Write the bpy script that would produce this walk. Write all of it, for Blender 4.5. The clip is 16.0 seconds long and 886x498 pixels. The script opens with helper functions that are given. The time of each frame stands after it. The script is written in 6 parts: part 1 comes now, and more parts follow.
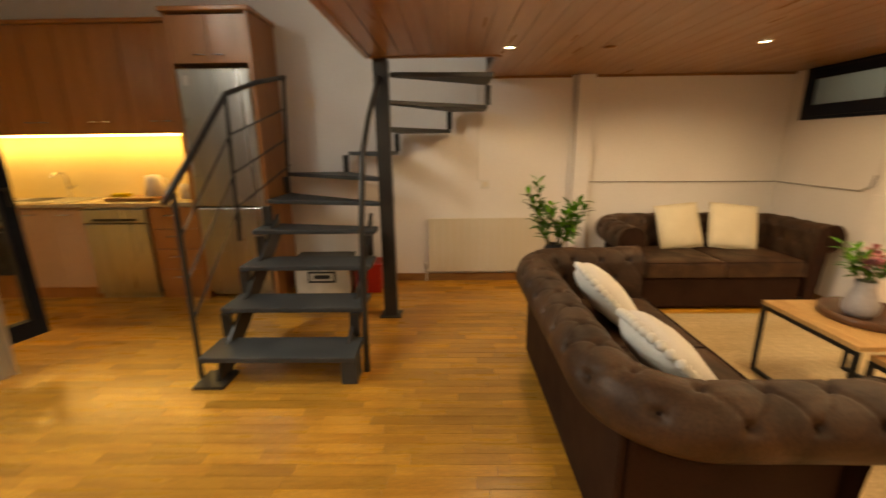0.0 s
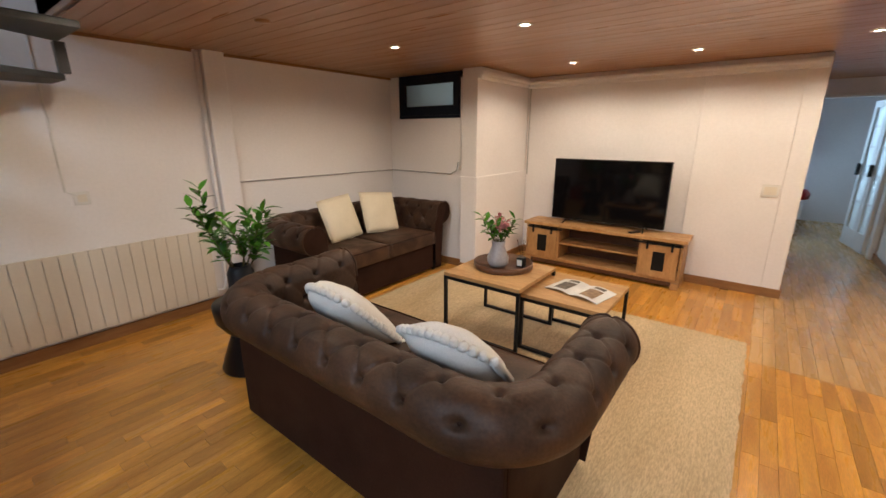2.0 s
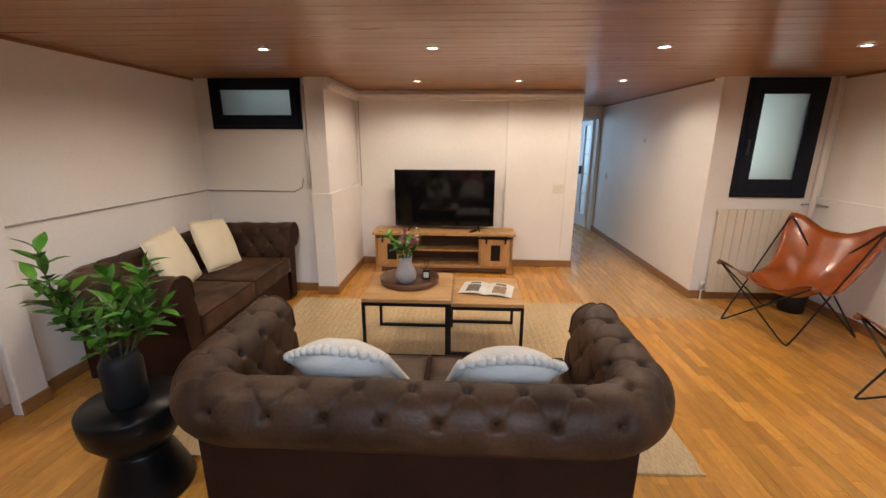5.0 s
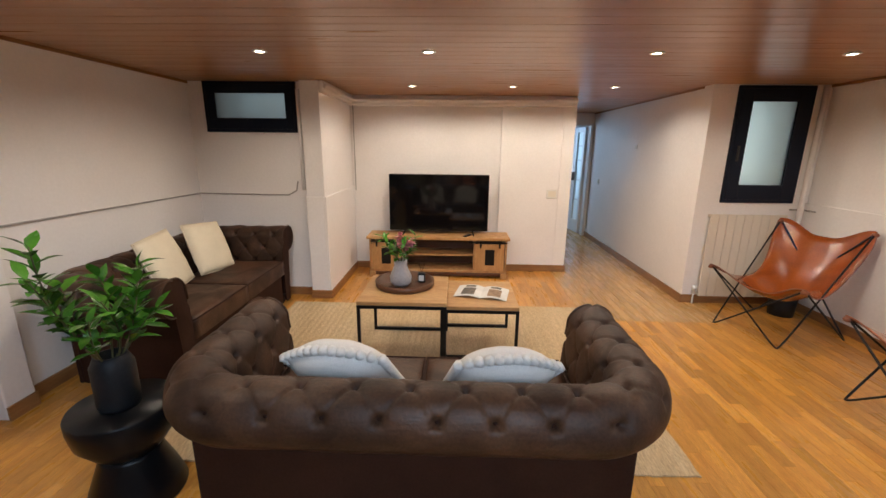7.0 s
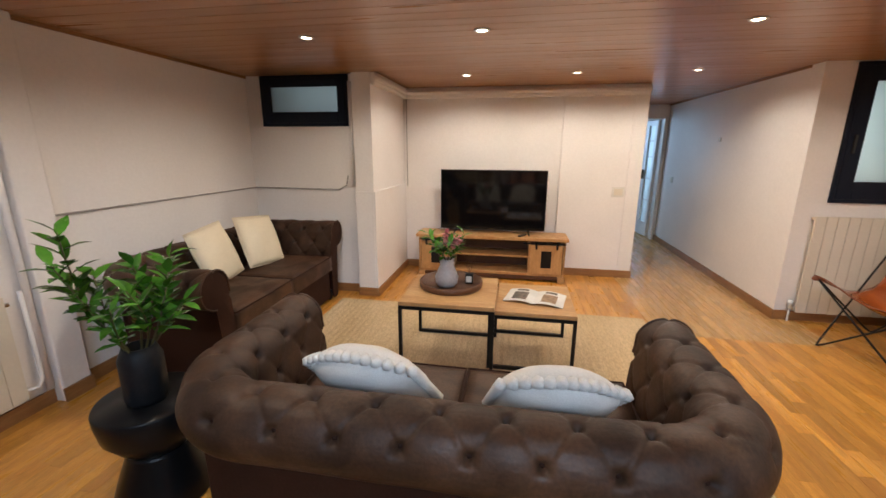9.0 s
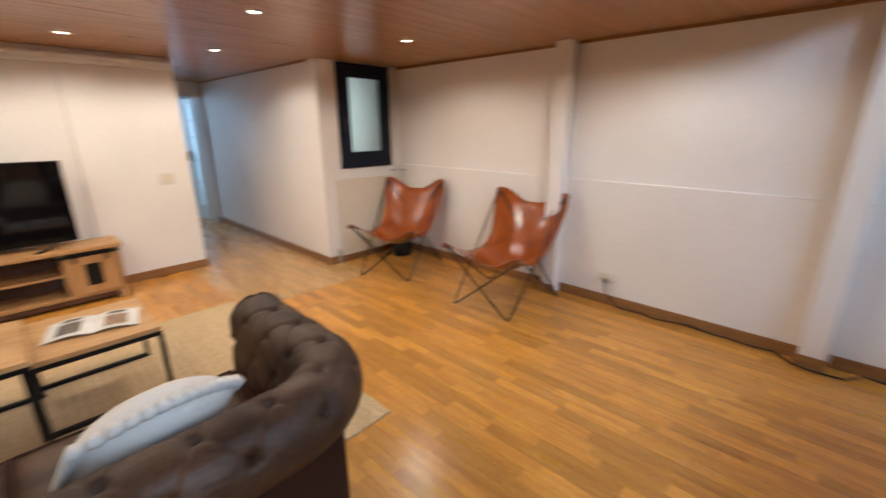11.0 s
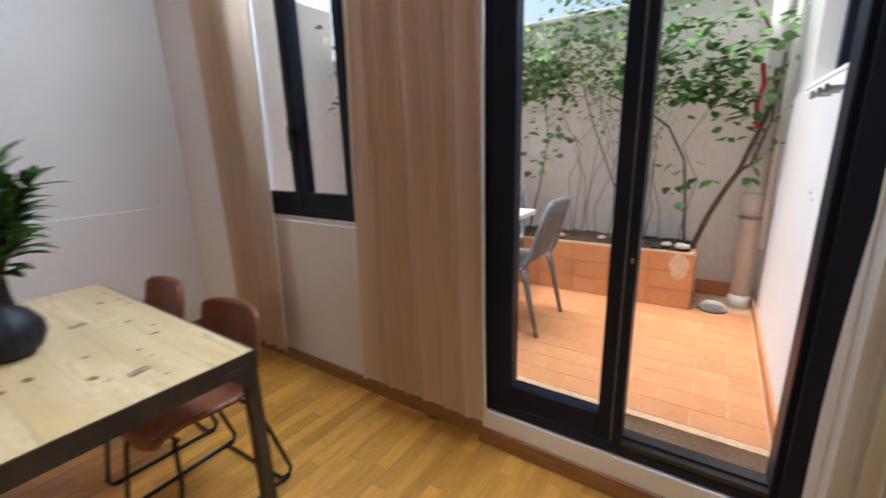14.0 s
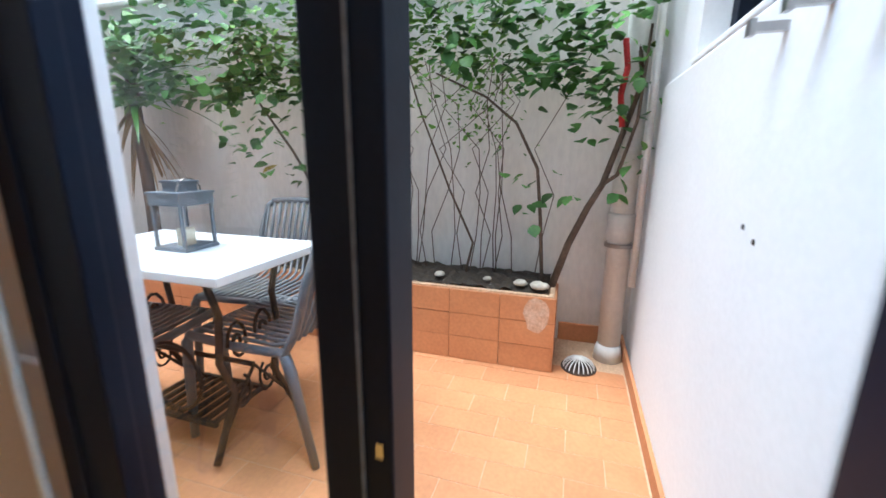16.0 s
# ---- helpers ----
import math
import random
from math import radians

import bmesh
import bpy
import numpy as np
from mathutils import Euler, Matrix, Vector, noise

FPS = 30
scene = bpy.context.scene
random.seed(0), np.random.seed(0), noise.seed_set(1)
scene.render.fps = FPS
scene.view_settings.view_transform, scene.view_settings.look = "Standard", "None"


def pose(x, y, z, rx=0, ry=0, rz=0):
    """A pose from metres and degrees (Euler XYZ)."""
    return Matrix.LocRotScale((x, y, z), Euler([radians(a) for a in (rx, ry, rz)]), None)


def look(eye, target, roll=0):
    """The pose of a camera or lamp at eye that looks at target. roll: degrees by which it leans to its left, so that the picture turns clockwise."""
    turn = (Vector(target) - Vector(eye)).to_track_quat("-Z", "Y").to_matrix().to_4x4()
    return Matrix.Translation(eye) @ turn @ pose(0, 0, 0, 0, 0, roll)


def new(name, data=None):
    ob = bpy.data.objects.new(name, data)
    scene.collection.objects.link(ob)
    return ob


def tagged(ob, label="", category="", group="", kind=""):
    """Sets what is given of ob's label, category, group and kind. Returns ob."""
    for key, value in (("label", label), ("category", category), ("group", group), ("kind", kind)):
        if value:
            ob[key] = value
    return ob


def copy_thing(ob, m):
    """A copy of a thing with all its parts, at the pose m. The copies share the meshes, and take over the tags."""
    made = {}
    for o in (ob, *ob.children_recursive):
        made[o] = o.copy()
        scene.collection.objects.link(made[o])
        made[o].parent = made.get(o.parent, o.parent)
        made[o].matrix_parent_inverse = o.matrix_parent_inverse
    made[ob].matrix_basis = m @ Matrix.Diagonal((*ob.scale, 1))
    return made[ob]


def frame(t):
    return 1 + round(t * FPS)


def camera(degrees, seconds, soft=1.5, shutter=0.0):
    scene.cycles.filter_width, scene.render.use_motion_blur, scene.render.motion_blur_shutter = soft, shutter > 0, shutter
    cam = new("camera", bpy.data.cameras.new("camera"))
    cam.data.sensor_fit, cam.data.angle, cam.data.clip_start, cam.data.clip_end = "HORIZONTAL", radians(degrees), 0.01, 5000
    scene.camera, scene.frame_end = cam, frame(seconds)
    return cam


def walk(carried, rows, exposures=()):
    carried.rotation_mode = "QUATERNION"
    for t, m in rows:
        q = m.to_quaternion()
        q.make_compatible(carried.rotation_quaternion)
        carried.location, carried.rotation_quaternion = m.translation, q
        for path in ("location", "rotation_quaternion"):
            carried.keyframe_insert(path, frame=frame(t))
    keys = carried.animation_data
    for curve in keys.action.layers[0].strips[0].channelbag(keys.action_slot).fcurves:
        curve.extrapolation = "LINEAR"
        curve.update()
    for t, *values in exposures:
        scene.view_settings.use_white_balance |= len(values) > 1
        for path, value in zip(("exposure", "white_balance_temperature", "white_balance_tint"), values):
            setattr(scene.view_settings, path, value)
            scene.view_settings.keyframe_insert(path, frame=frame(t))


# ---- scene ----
cam = camera(94.6, 16.0, shutter=0.4)
PATH = [
    (0, (0.226, 0.087, 1.45), (0.193, 2.025, 0.958), -0.7),
    (0.5, (0.163, 0.228, 1.43), (0.772, 2.072, 0.949), -0.7),
    (1, (0.038, 0.356, 1.462), (1.086, 1.984, 0.96), -1.0),
    (1.5, (-0.03, 0.532, 1.456), (1.309, 1.924, 0.937), -0.6),
    (2, (-0.099, 0.77, 1.464), (1.428, 1.944, 0.926), -0.0),
    (2.5, (-0.174, 0.991, 1.481), (1.475, 1.981, 0.933), 0.2),
    (3, (-0.292, 1.218, 1.501), (1.448, 2.027, 0.938), 0.2),
    (3.5, (-0.339, 1.457, 1.494), (1.483, 2.06, 0.93), 0.1),
    (4, (-0.367, 1.648, 1.52), (1.517, 2.024, 0.964), -0.2),
    (4.5, (-0.409, 1.809, 1.544), (1.512, 1.935, 1.001), -0.2),
    (7, (-0.427, 1.847, 1.521), (1.513, 1.904, 1.037), 0.6),
    (7.5, (-0.325, 1.81, 1.492), (1.601, 2.059, 1.013), 0.8),
    (8, (-0.247, 1.818, 1.471), (1.654, 2.232, 1.006), 0.8),
    (10.5, (-0.19, 1.795, 1.448), (1.597, 1.118, 0.86), -0.1),
    (11, (-0.226, 1.801, 1.467), (1.084, 0.404, 0.89), -0.3),
    (11.5, (-0.34, 1.761, 1.419), (0.348, -0.046, 0.908), -0.1),
    (12, (-0.431, 1.759, 1.412), (-0.291, -0.176, 0.925), -0.4),
    (12.5, (-0.517, 1.812, 1.423), (-0.905, -0.091, 0.943), -0.7),
    (13, (-0.664, 1.841, 1.425), (-1.565, 0.118, 0.958), -0.5),
    (13.5, (-0.938, 1.899, 1.458), (-2.247, 0.466, 0.974), -1.5),
    (14, (-1.211, 1.951, 1.435), (-2.819, 0.87, 0.939), -1.6),
    (14.5, (-1.499, 1.943, 1.425), (-3.278, 1.192, 0.909), -1.5),
    (15, (-1.78, 1.88, 1.38), (-3.645, 1.335, 0.914), -1.0),
    (15.5, (-2.06, 1.945, 1.355), (-3.938, 1.416, 0.914), -0.3),
    (16, (-2.387, 1.924, 1.351), (-4.246, 1.339, 0.899), 0.4),
]
walk(cam, [(t, look(eye, target, roll)) for t, eye, target, roll in PATH], [(0.0, 0.15, 11000, 10), (0.5, 0.17, 8500, 12), (1.2, 0.17, 6400, 10), (4.5, 0.15, 6300, 10), (8.0, 0.22, 6000, 9), (10.5, 0.25, 6000, 9), (11.5, 0.3, 5900, 8), (12.0, 0.25, 6600, 10), (12.7, 0.3, 6500, 9), (13.5, 0.45, 6300, 7), (14.2, 0.5, 6300, 8), (15.2, 0.8, 6100, 6), (16.0, 0.6, 5500, 2)])

# ---- world, sun and large lights ----
world = bpy.data.worlds.new("world")
scene.world = world
world.use_nodes = True
sky = world.node_tree.nodes.new("ShaderNodeTexSky")
sky.sky_type, sky.sun_disc = "NISHITA", False
sky.sun_elevation, sky.sun_rotation = radians(55), radians(200)
sky.air_density, sky.dust_density = 1.0, 3.0
world.node_tree.links.new(sky.outputs[0], world.node_tree.nodes["Background"].inputs[0])
world.node_tree.nodes["Background"].inputs[1].default_value = 0.15


def lamp(name, kind, m, energy, colour, **more):
    data = bpy.data.lights.new(name, kind)
    data.energy, data.color = energy, colour
    for key, value in more.items():
        if key == "size":
            data.size = value
        elif key == "size_y":
            data.shape, data.size_y = "RECTANGLE", value
        elif key == "angle":
            data.angle = value
        elif key == "spot":
            data.spot_size, data.spot_blend = value
        elif key == "radius":
            data.shadow_soft_size = value
    ob = new(name, data)
    ob.matrix_world = m
    return ob


lamp("sun", "SUN", look((0, 0, 10), (-0.25, 0.5, 7.6)), 4.2, (1.0, 0.97, 0.93), angle=radians(25))
# daylight of the tall glazing above the patio door and window, and of the light wells
lamp("window_daylight", "AREA", look((-2.86, 1.7, 2.95), (0.2, 0.8, 0.5)), 66, (0.68, 0.83, 1.0), size=1.1, size_y=0.7)
lamp("window_daylight", "AREA", look((-2.86, -0.12, 2.95), (0.0, -0.5, 0.6)), 52, (0.68, 0.83, 1.0), size=0.9, size_y=0.7)
lamp("well_daylight", "AREA", look((4.12, 3.79, 2.0), (3.6, 3.79, 1.85)), 0.35, (0.85, 0.95, 1.0), size=0.8, size_y=0.4)
lamp("well_daylight", "AREA", look((4.12, -1.05, 1.6), (3.6, -1.05, 1.6)), 1.5, (0.92, 1.0, 0.98), size=0.6, size_y=0.9)
lamp("far_room_daylight", "AREA", look((8.6, 0.9, 1.5), (7.4, -0.2, 0.8)), 22, (0.5, 0.75, 1.0), size=1.0, size_y=1.4)


# ---- materials ----
def colour(c):
    return (*c, 1.0)


def mat(name, base, second=None, rough=0.5, metal=0.0, scale=6.0, fine=60.0, bump=0.1, stretch=(1, 1, 1), vary=0.0, mix=0.5,
        rough_vary=0.12, trans=0.0, coat=0.0, sheen=0.0, ior=1.45, rings=0.0):
    """A two-scale procedural surface: broad patches from base to second, fine grain, bump and a varying gloss."""
    m = bpy.data.materials.new(name)
    m.use_nodes = True
    nt = m.node_tree
    n, l = nt.nodes, nt.links
    b = n["Principled BSDF"]
    b.inputs["Metallic"].default_value = metal
    b.inputs["IOR"].default_value = ior
    b.inputs["Transmission Weight"].default_value = trans
    b.inputs["Coat Weight"].default_value = coat
    b.inputs["Coat Roughness"].default_value = 0.2
    b.inputs["Sheen Weight"].default_value = sheen
    second = second or tuple(0.8 * c for c in base)
    tc = n.new("ShaderNodeTexCoord")
    mp = n.new("ShaderNodeMapping")
    mp.inputs["Scale"].default_value = stretch
    l.new(tc.outputs["Object"], mp.inputs["Vector"])
    vec = mp.outputs[0]
    rnd = None
    if vary:
        oi, ge = n.new("ShaderNodeObjectInfo"), n.new("ShaderNodeNewGeometry")
        add = n.new("ShaderNodeMath")
        add.operation = "ADD"
        l.new(oi.outputs["Random"], add.inputs[0])
        l.new(ge.outputs["Random Per Island"], add.inputs[1])
        fr = n.new("ShaderNodeMath")
        fr.operation = "FRACT"
        l.new(add.outputs[0], fr.inputs[0])
        rnd = fr.outputs[0]
        mul = n.new("ShaderNodeMath")
        mul.operation = "MULTIPLY"
        mul.inputs[1].default_value = 37.0
        l.new(rnd, mul.inputs[0])
        va = n.new("ShaderNodeVectorMath")
        l.new(mp.outputs[0], va.inputs[0])
        l.new(mul.outputs[0], va.inputs[1])
        vec = va.outputs[0]
    big, small = n.new("ShaderNodeTexNoise"), n.new("ShaderNodeTexNoise")
    big.inputs["Scale"].default_value, small.inputs["Scale"].default_value = scale, fine
    big.inputs["Detail"].default_value, small.inputs["Detail"].default_value = 5, 3
    if rings:
        big.inputs["Distortion"].default_value = rings
    l.new(vec, big.inputs["Vector"])
    l.new(vec, small.inputs["Vector"])
    ramp = n.new("ShaderNodeMapRange")
    ramp.inputs[1].default_value, ramp.inputs[2].default_value = 0.32, 0.68
    l.new(big.outputs[0], ramp.inputs[0])
    mixer = n.new("ShaderNodeMix")
    mixer.data_type = "RGBA"
    mixer.inputs["A"].default_value, mixer.inputs["B"].default_value = colour(base), colour(second)
    l.new(ramp.outputs[0], mixer.inputs["Factor"])
    grain = n.new("ShaderNodeMapRange")
    grain.inputs[1].default_value, grain.inputs[2].default_value = 0.3, 0.7
    grain.inputs[3].default_value, grain.inputs[4].default_value = 1 - mix * 0.5, 1 + mix * 0.25
    l.new(small.outputs[0], grain.inputs[0])
    hsv = n.new("ShaderNodeHueSaturation")
    l.new(mixer.outputs["Result"], hsv.inputs["Color"])
    if vary:
        vr = n.new("ShaderNodeMapRange")
        vr.inputs[3].default_value, vr.inputs[4].default_value = 1 - vary, 1 + vary
        l.new(rnd, vr.inputs[0])
        mm = n.new("ShaderNodeMath")
        mm.operation = "MULTIPLY"
        l.new(vr.outputs[0], mm.inputs[0])
        l.new(grain.outputs[0], mm.inputs[1])
        l.new(mm.outputs[0], hsv.inputs["Value"])
    else:
        l.new(grain.outputs[0], hsv.inputs["Value"])
    l.new(hsv.outputs[0], b.inputs["Base Color"])
    rr = n.new("ShaderNodeMapRange")
    rr.inputs[3].default_value, rr.inputs[4].default_value = max(0.02, rough - rough_vary), min(1, rough + rough_vary)
    l.new(big.outputs[0], rr.inputs[0])
    l.new(rr.outputs[0], b.inputs["Roughness"])
    if bump:
        bp = n.new("ShaderNodeBump")
        bp.inputs["Strength"].default_value, bp.inputs["Distance"].default_value = bump, 0.004
        l.new(small.outputs[0], bp.inputs["Height"])
        l.new(bp.outputs[0], b.inputs["Normal"])
    return m


def glow(name, c, strength):
    m = bpy.data.materials.new(name)
    m.use_nodes = True
    b = m.node_tree.nodes["Principled BSDF"]
    b.inputs["Base Color"].default_value = colour(c)
    b.inputs["Emission Color"].default_value = colour(c)
    b.inputs["Emission Strength"].default_value = strength
    return m


def glass_mat(name, tint, rough=0.0):
    m = bpy.data.materials.new(name)
    m.use_nodes = True
    b = m.node_tree.nodes["Principled BSDF"]
    b.inputs["Base Color"].default_value = colour(tint)
    b.inputs["Transmission Weight"].default_value = 1.0
    b.inputs["Roughness"].default_value = rough
    b.inputs["IOR"].default_value = 1.45
    return m


WALL = mat("white_plaster", (0.82, 0.79, 0.78), (0.77, 0.74, 0.73), 0.55, scale=1.3, fine=45, bump=0.12, mix=0.06)
OUTWALL = mat("weathered_render", (0.82, 0.80, 0.77), (0.72, 0.67, 0.60), 0.85, scale=1.1, fine=30, bump=0.35, mix=0.15, rings=1.0, stretch=(1, 1.2, 0.5))
PATIOWALL = mat("white_masonry_paint", (0.84, 0.85, 0.86), (0.80, 0.81, 0.83), 0.75, scale=2, fine=60, bump=0.15, mix=0.06)
PLANK = mat("oak_parquet", (0.64, 0.315, 0.058), (0.48, 0.205, 0.033), 0.30, scale=2.5, fine=30, bump=0.05, stretch=(1.0, 9, 9), vary=0.22, mix=0.4, coat=0.2)
PALEPLANK = mat("paler_oak_parquet", (0.61, 0.37, 0.14), (0.52, 0.29, 0.095), 0.27, scale=2.5, fine=30, bump=0.05, stretch=(1.0, 9, 9), vary=0.16, mix=0.3, coat=0.3)
CEILWOOD = mat("varnished_ceiling_board", (0.42, 0.205, 0.082), (0.38, 0.18, 0.068), 0.32, scale=1.5, fine=25, bump=0.02, stretch=(9, 0.8, 9), vary=0.05, mix=0.10, coat=0.25)
TRIMWOOD = mat("baseboard_wood", (0.32, 0.16, 0.06), (0.24, 0.11, 0.04), 0.4, scale=3, fine=30, bump=0.05, stretch=(2, 2, 14), mix=0.3)
DARKGAP = mat("joint_shadow_wood", (0.20, 0.10, 0.04), None, 0.8)
STEEL_BLACK = mat("black_painted_steel", (0.018, 0.017, 0.017), (0.035, 0.033, 0.032), 0.38, scale=4, fine=80, bump=0.08, mix=0.4)
STEP = mat("grey_stair_tread", (0.035, 0.040, 0.046), (0.06, 0.066, 0.072), 0.5, scale=5, fine=120, bump=0.2, mix=0.5)
NAVY = mat("dark_navy_window_frame", (0.007, 0.010, 0.022), (0.010, 0.015, 0.029), 0.45, scale=3, fine=90, bump=0.03, mix=0.2, ior=1.25)
CABWOOD = mat("cherry_cabinet_veneer", (0.46, 0.20, 0.075), (0.38, 0.155, 0.055), 0.35, scale=1.6, fine=30, bump=0.03, stretch=(6, 6, 0.8), mix=0.2, coat=0.2)
CABPALE = mat("pale_cabinet_front", (0.55, 0.36, 0.25), (0.5, 0.32, 0.22), 0.4, scale=1.5, fine=40, bump=0.02, mix=0.1)
STAINLESS = mat("brushed_stainless", (0.50, 0.48, 0.46), (0.40, 0.385, 0.37), 0.3, metal=1.0, scale=1.2, fine=40, bump=0.03, stretch=(14, 14, 0.6), mix=0.15)
CHROME = mat("chrome", (0.7, 0.7, 0.72), None, 0.12, metal=1.0, bump=0, rough_vary=0.04, mix=0.05)
SPLASH = mat("glazed_backsplash", (0.70, 0.58, 0.36), (0.66, 0.53, 0.31), 0.2, scale=2, fine=30, bump=0.03, mix=0.06)
COUNTER = mat("beige_stone_counter", (0.52, 0.42, 0.30), (0.42, 0.33, 0.23), 0.25, scale=14, fine=120, bump=0.04, mix=0.35)
RADIATOR = mat("cream_radiator_enamel", (0.72, 0.66, 0.56), (0.68, 0.62, 0.52), 0.35, scale=2, fine=50, bump=0.02, mix=0.06)
GLASS = glass_mat("clear_glass", (1, 1, 1))
FROST = glass_mat("frosted_glass", (0.86, 0.92, 0.91), 0.55)
WHITEPAINT = mat("white_gloss_paint", (0.78, 0.78, 0.78), (0.74, 0.74, 0.74), 0.35, scale=3, fine=60, bump=0.04, mix=0.06)
WHITEPLASTIC = mat("white_plastic", (0.78, 0.76, 0.72), None, 0.3, bump=0.0, mix=0.05)
GREYSEAL = mat("grey_rubber_seal", (0.16, 0.17, 0.19), None, 0.5, bump=0)
BULB = glow("lit_downlight_lens", (1.0, 0.86, 0.66), 22.0)
STRIP = glow("lit_cabinet_strip", (1.0, 0.72, 0.25), 9.0)


# ---- building helpers ----
def box(bm, x0, x1, y0, y1, z0, z1):
    v = [bm.verts.new((x, y, z)) for x in (x0, x1) for y in (y0, y1) for z in (z0, z1)]
    for f in ((0, 1, 3, 2), (4, 6, 7, 5), (0, 4, 5, 1), (2, 3, 7, 6), (0, 2, 6, 4), (1, 5, 7, 3)):
        bm.faces.new([v[i] for i in f])
    return bm


def boxes(*spans):
    bm = bmesh.new()
    for s in spans:
        box(bm, *s)
    return bm


def tube(points, r, seg=8, closed=False, bm=None):
    """A round bar along the points; r is one radius or one for each point."""
    bm = bm or bmesh.new()
    pts = [Vector(p) for p in points]
    k = len(pts)
    rad = r if isinstance(r, (list, tuple)) else [r] * k
    rings = []
    side = None
    for i, p in enumerate(pts):
        a = pts[(i - 1) % k] if closed or i else p
        b = pts[(i + 1) % k] if closed or i < k - 1 else p
        d = (b - a).normalized()
        if side is None:
            side = d.orthogonal().normalized()
        else:
            side = (side - d * side.dot(d))
            side = side.normalized() if side.length > 1e-6 else d.orthogonal().normalized()
        up = d.cross(side)
        rings.append([bm.verts.new(p + (side * math.cos(q) + up * math.sin(q)) * rad[i]) for q in (2 * math.pi * j / seg for j in range(seg))])
    for i in range(k if closed else k - 1):
        a, b = rings[i], rings[(i + 1) % k]
        for j in range(seg):
            bm.faces.new((a[j], a[(j + 1) % seg], b[(j + 1) % seg], b[j]))
    if not closed:
        bm.faces.new(rings[0][::-1])
        bm.faces.new(rings[-1])
    return bm


def lathe(profile, seg=28, bm=None, at=(0, 0, 0), wobble=None):
    """A turned solid from (radius, height) pairs."""
    bm = bm or bmesh.new()
    rings = []
    for r, z in profile:
        rings.append([bm.verts.new((at[0] + r * (wobble(q, z) if wobble else 1) * math.cos(q), at[1] + r * (wobble(q, z) if wobble else 1) * math.sin(q), at[2] + z))
                      for q in (2 * math.pi * j / seg for j in range(seg))])
    for a, b in zip(rings, rings[1:]):
        for j in range(seg):
            bm.faces.new((a[j], a[(j + 1) % seg], b[(j + 1) % seg], b[j]))
    if profile[0][0] > 1e-4:
        bm.faces.new(rings[0][::-1])
    if profile[-1][0] > 1e-4:
        bm.faces.new(rings[-1])
    return bm


def prism(points, z0, z1, bm=None):
    """An upright solid over a plan outline."""
    bm = bm or bmesh.new()
    lo, hi = [bm.verts.new((x, y, z0)) for x, y in points], [bm.verts.new((x, y, z1)) for x, y in points]
    bm.faces.new(lo[::-1])
    bm.faces.new(hi)
    for i in range(len(points)):
        j = (i + 1) % len(points)
        bm.faces.new((lo[i], lo[j], hi[j], hi[i]))
    return bm


def sheet(grid, bm=None, closed_u=False):
    """A surface through rows of points."""
    bm = bm or bmesh.new()
    vs = [[bm.verts.new(p) for p in row] for row in grid]
    for a, b in zip(vs, vs[1:]):
        for j in range(len(a) - (0 if closed_u else 1)):
            k = (j + 1) % len(a)
            bm.faces.new((a[j], a[k], b[k], b[j]))
    return bm


def mesh_of(name, bm, material, smooth=False):
    bmesh.ops.recalc_face_normals(bm, faces=bm.faces)
    me = bpy.data.meshes.new(name)
    bm.to_mesh(me)
    bm.free()
    me.materials.append(material)
    if smooth:
        for p in me.polygons:
            p.use_smooth = True
    return me


def finish(ob, bevel, solid):
    if solid:
        mod = ob.modifiers.new("thickness", "SOLIDIFY")
        mod.thickness = solid
    if bevel:
        mod = ob.modifiers.new("edges", "BEVEL")
        mod.width, mod.segments, mod.limit_method = bevel, 2, "ANGLE"
    return ob


def part(name, bm, material, parent, label="", smooth=False, bevel=0.0, solid=0.0, at=None):
    """One mesh under a thing or under a part."""
    ob = finish(new(name, mesh_of(name, bm, material, smooth)), bevel, solid)
    ob.parent = parent
    if at is not None:
        ob.matrix_basis = at
    return tagged(ob, label)


def whole(name, bm, material, label, category="", kind="", group="", smooth=False, bevel=0.0, solid=0.0, at=None):
    """A thing that is one mesh, or a piece of the setting."""
    ob = finish(new(name, mesh_of(name, bm, material, smooth)), bevel, solid)
    if at is not None:
        ob.matrix_basis = at
    return tagged(ob, label, category, group, kind)


def thing(name, m, label, category, group=""):
    ob = new(name)
    ob.empty_display_size = 0.1
    ob.matrix_basis = m
    return tagged(ob, label, category, group)


def setting(name, bm, material, label="", bevel=0.0):
    return whole(name, bm, material, label, kind="structure", bevel=bevel)


# ---- large structure ----
CEIL, TOP = 2.10, 4.20
setting("wall_north", boxes((-5.2, 3.6, 4.40, 4.55, -0.1, TOP)), WALL, "white plaster wall behind kitchen, stair and radiator")
setting("wall_north_pier", boxes((1.49, 1.66, 4.33, 4.40, 0, CEIL)), WALL, "shallow white plastered pier", bevel=0.01)
# north-east return wall with the high window
setting("wall_north_east", boxes((3.60, 3.75, 3.30, 4.55, 0, 1.64), (3.60, 3.75, 3.30, 3.36, 1.64, CEIL), (3.60, 3.75, 4.24, 4.55, 1.64, CEIL),
                                 (3.60, 3.75, 3.30, 4.55, CEIL, TOP)), WALL, "white plaster wall with a high window")
setting("wall_pillar", boxes((3.52, 4.78, 3.12, 3.30, 0, TOP), (3.50, 4.635, 3.10, 3.12, 0, 1.04), (3.50, 3.52, 3.12, 3.30, 0, 1.04)), WALL, "white plastered pillar beside the television", bevel=0.006)
setting("wall_east", boxes((4.635, 4.78, 0.60, 3.12, 0, TOP)), WALL, "white plaster wall behind the television")
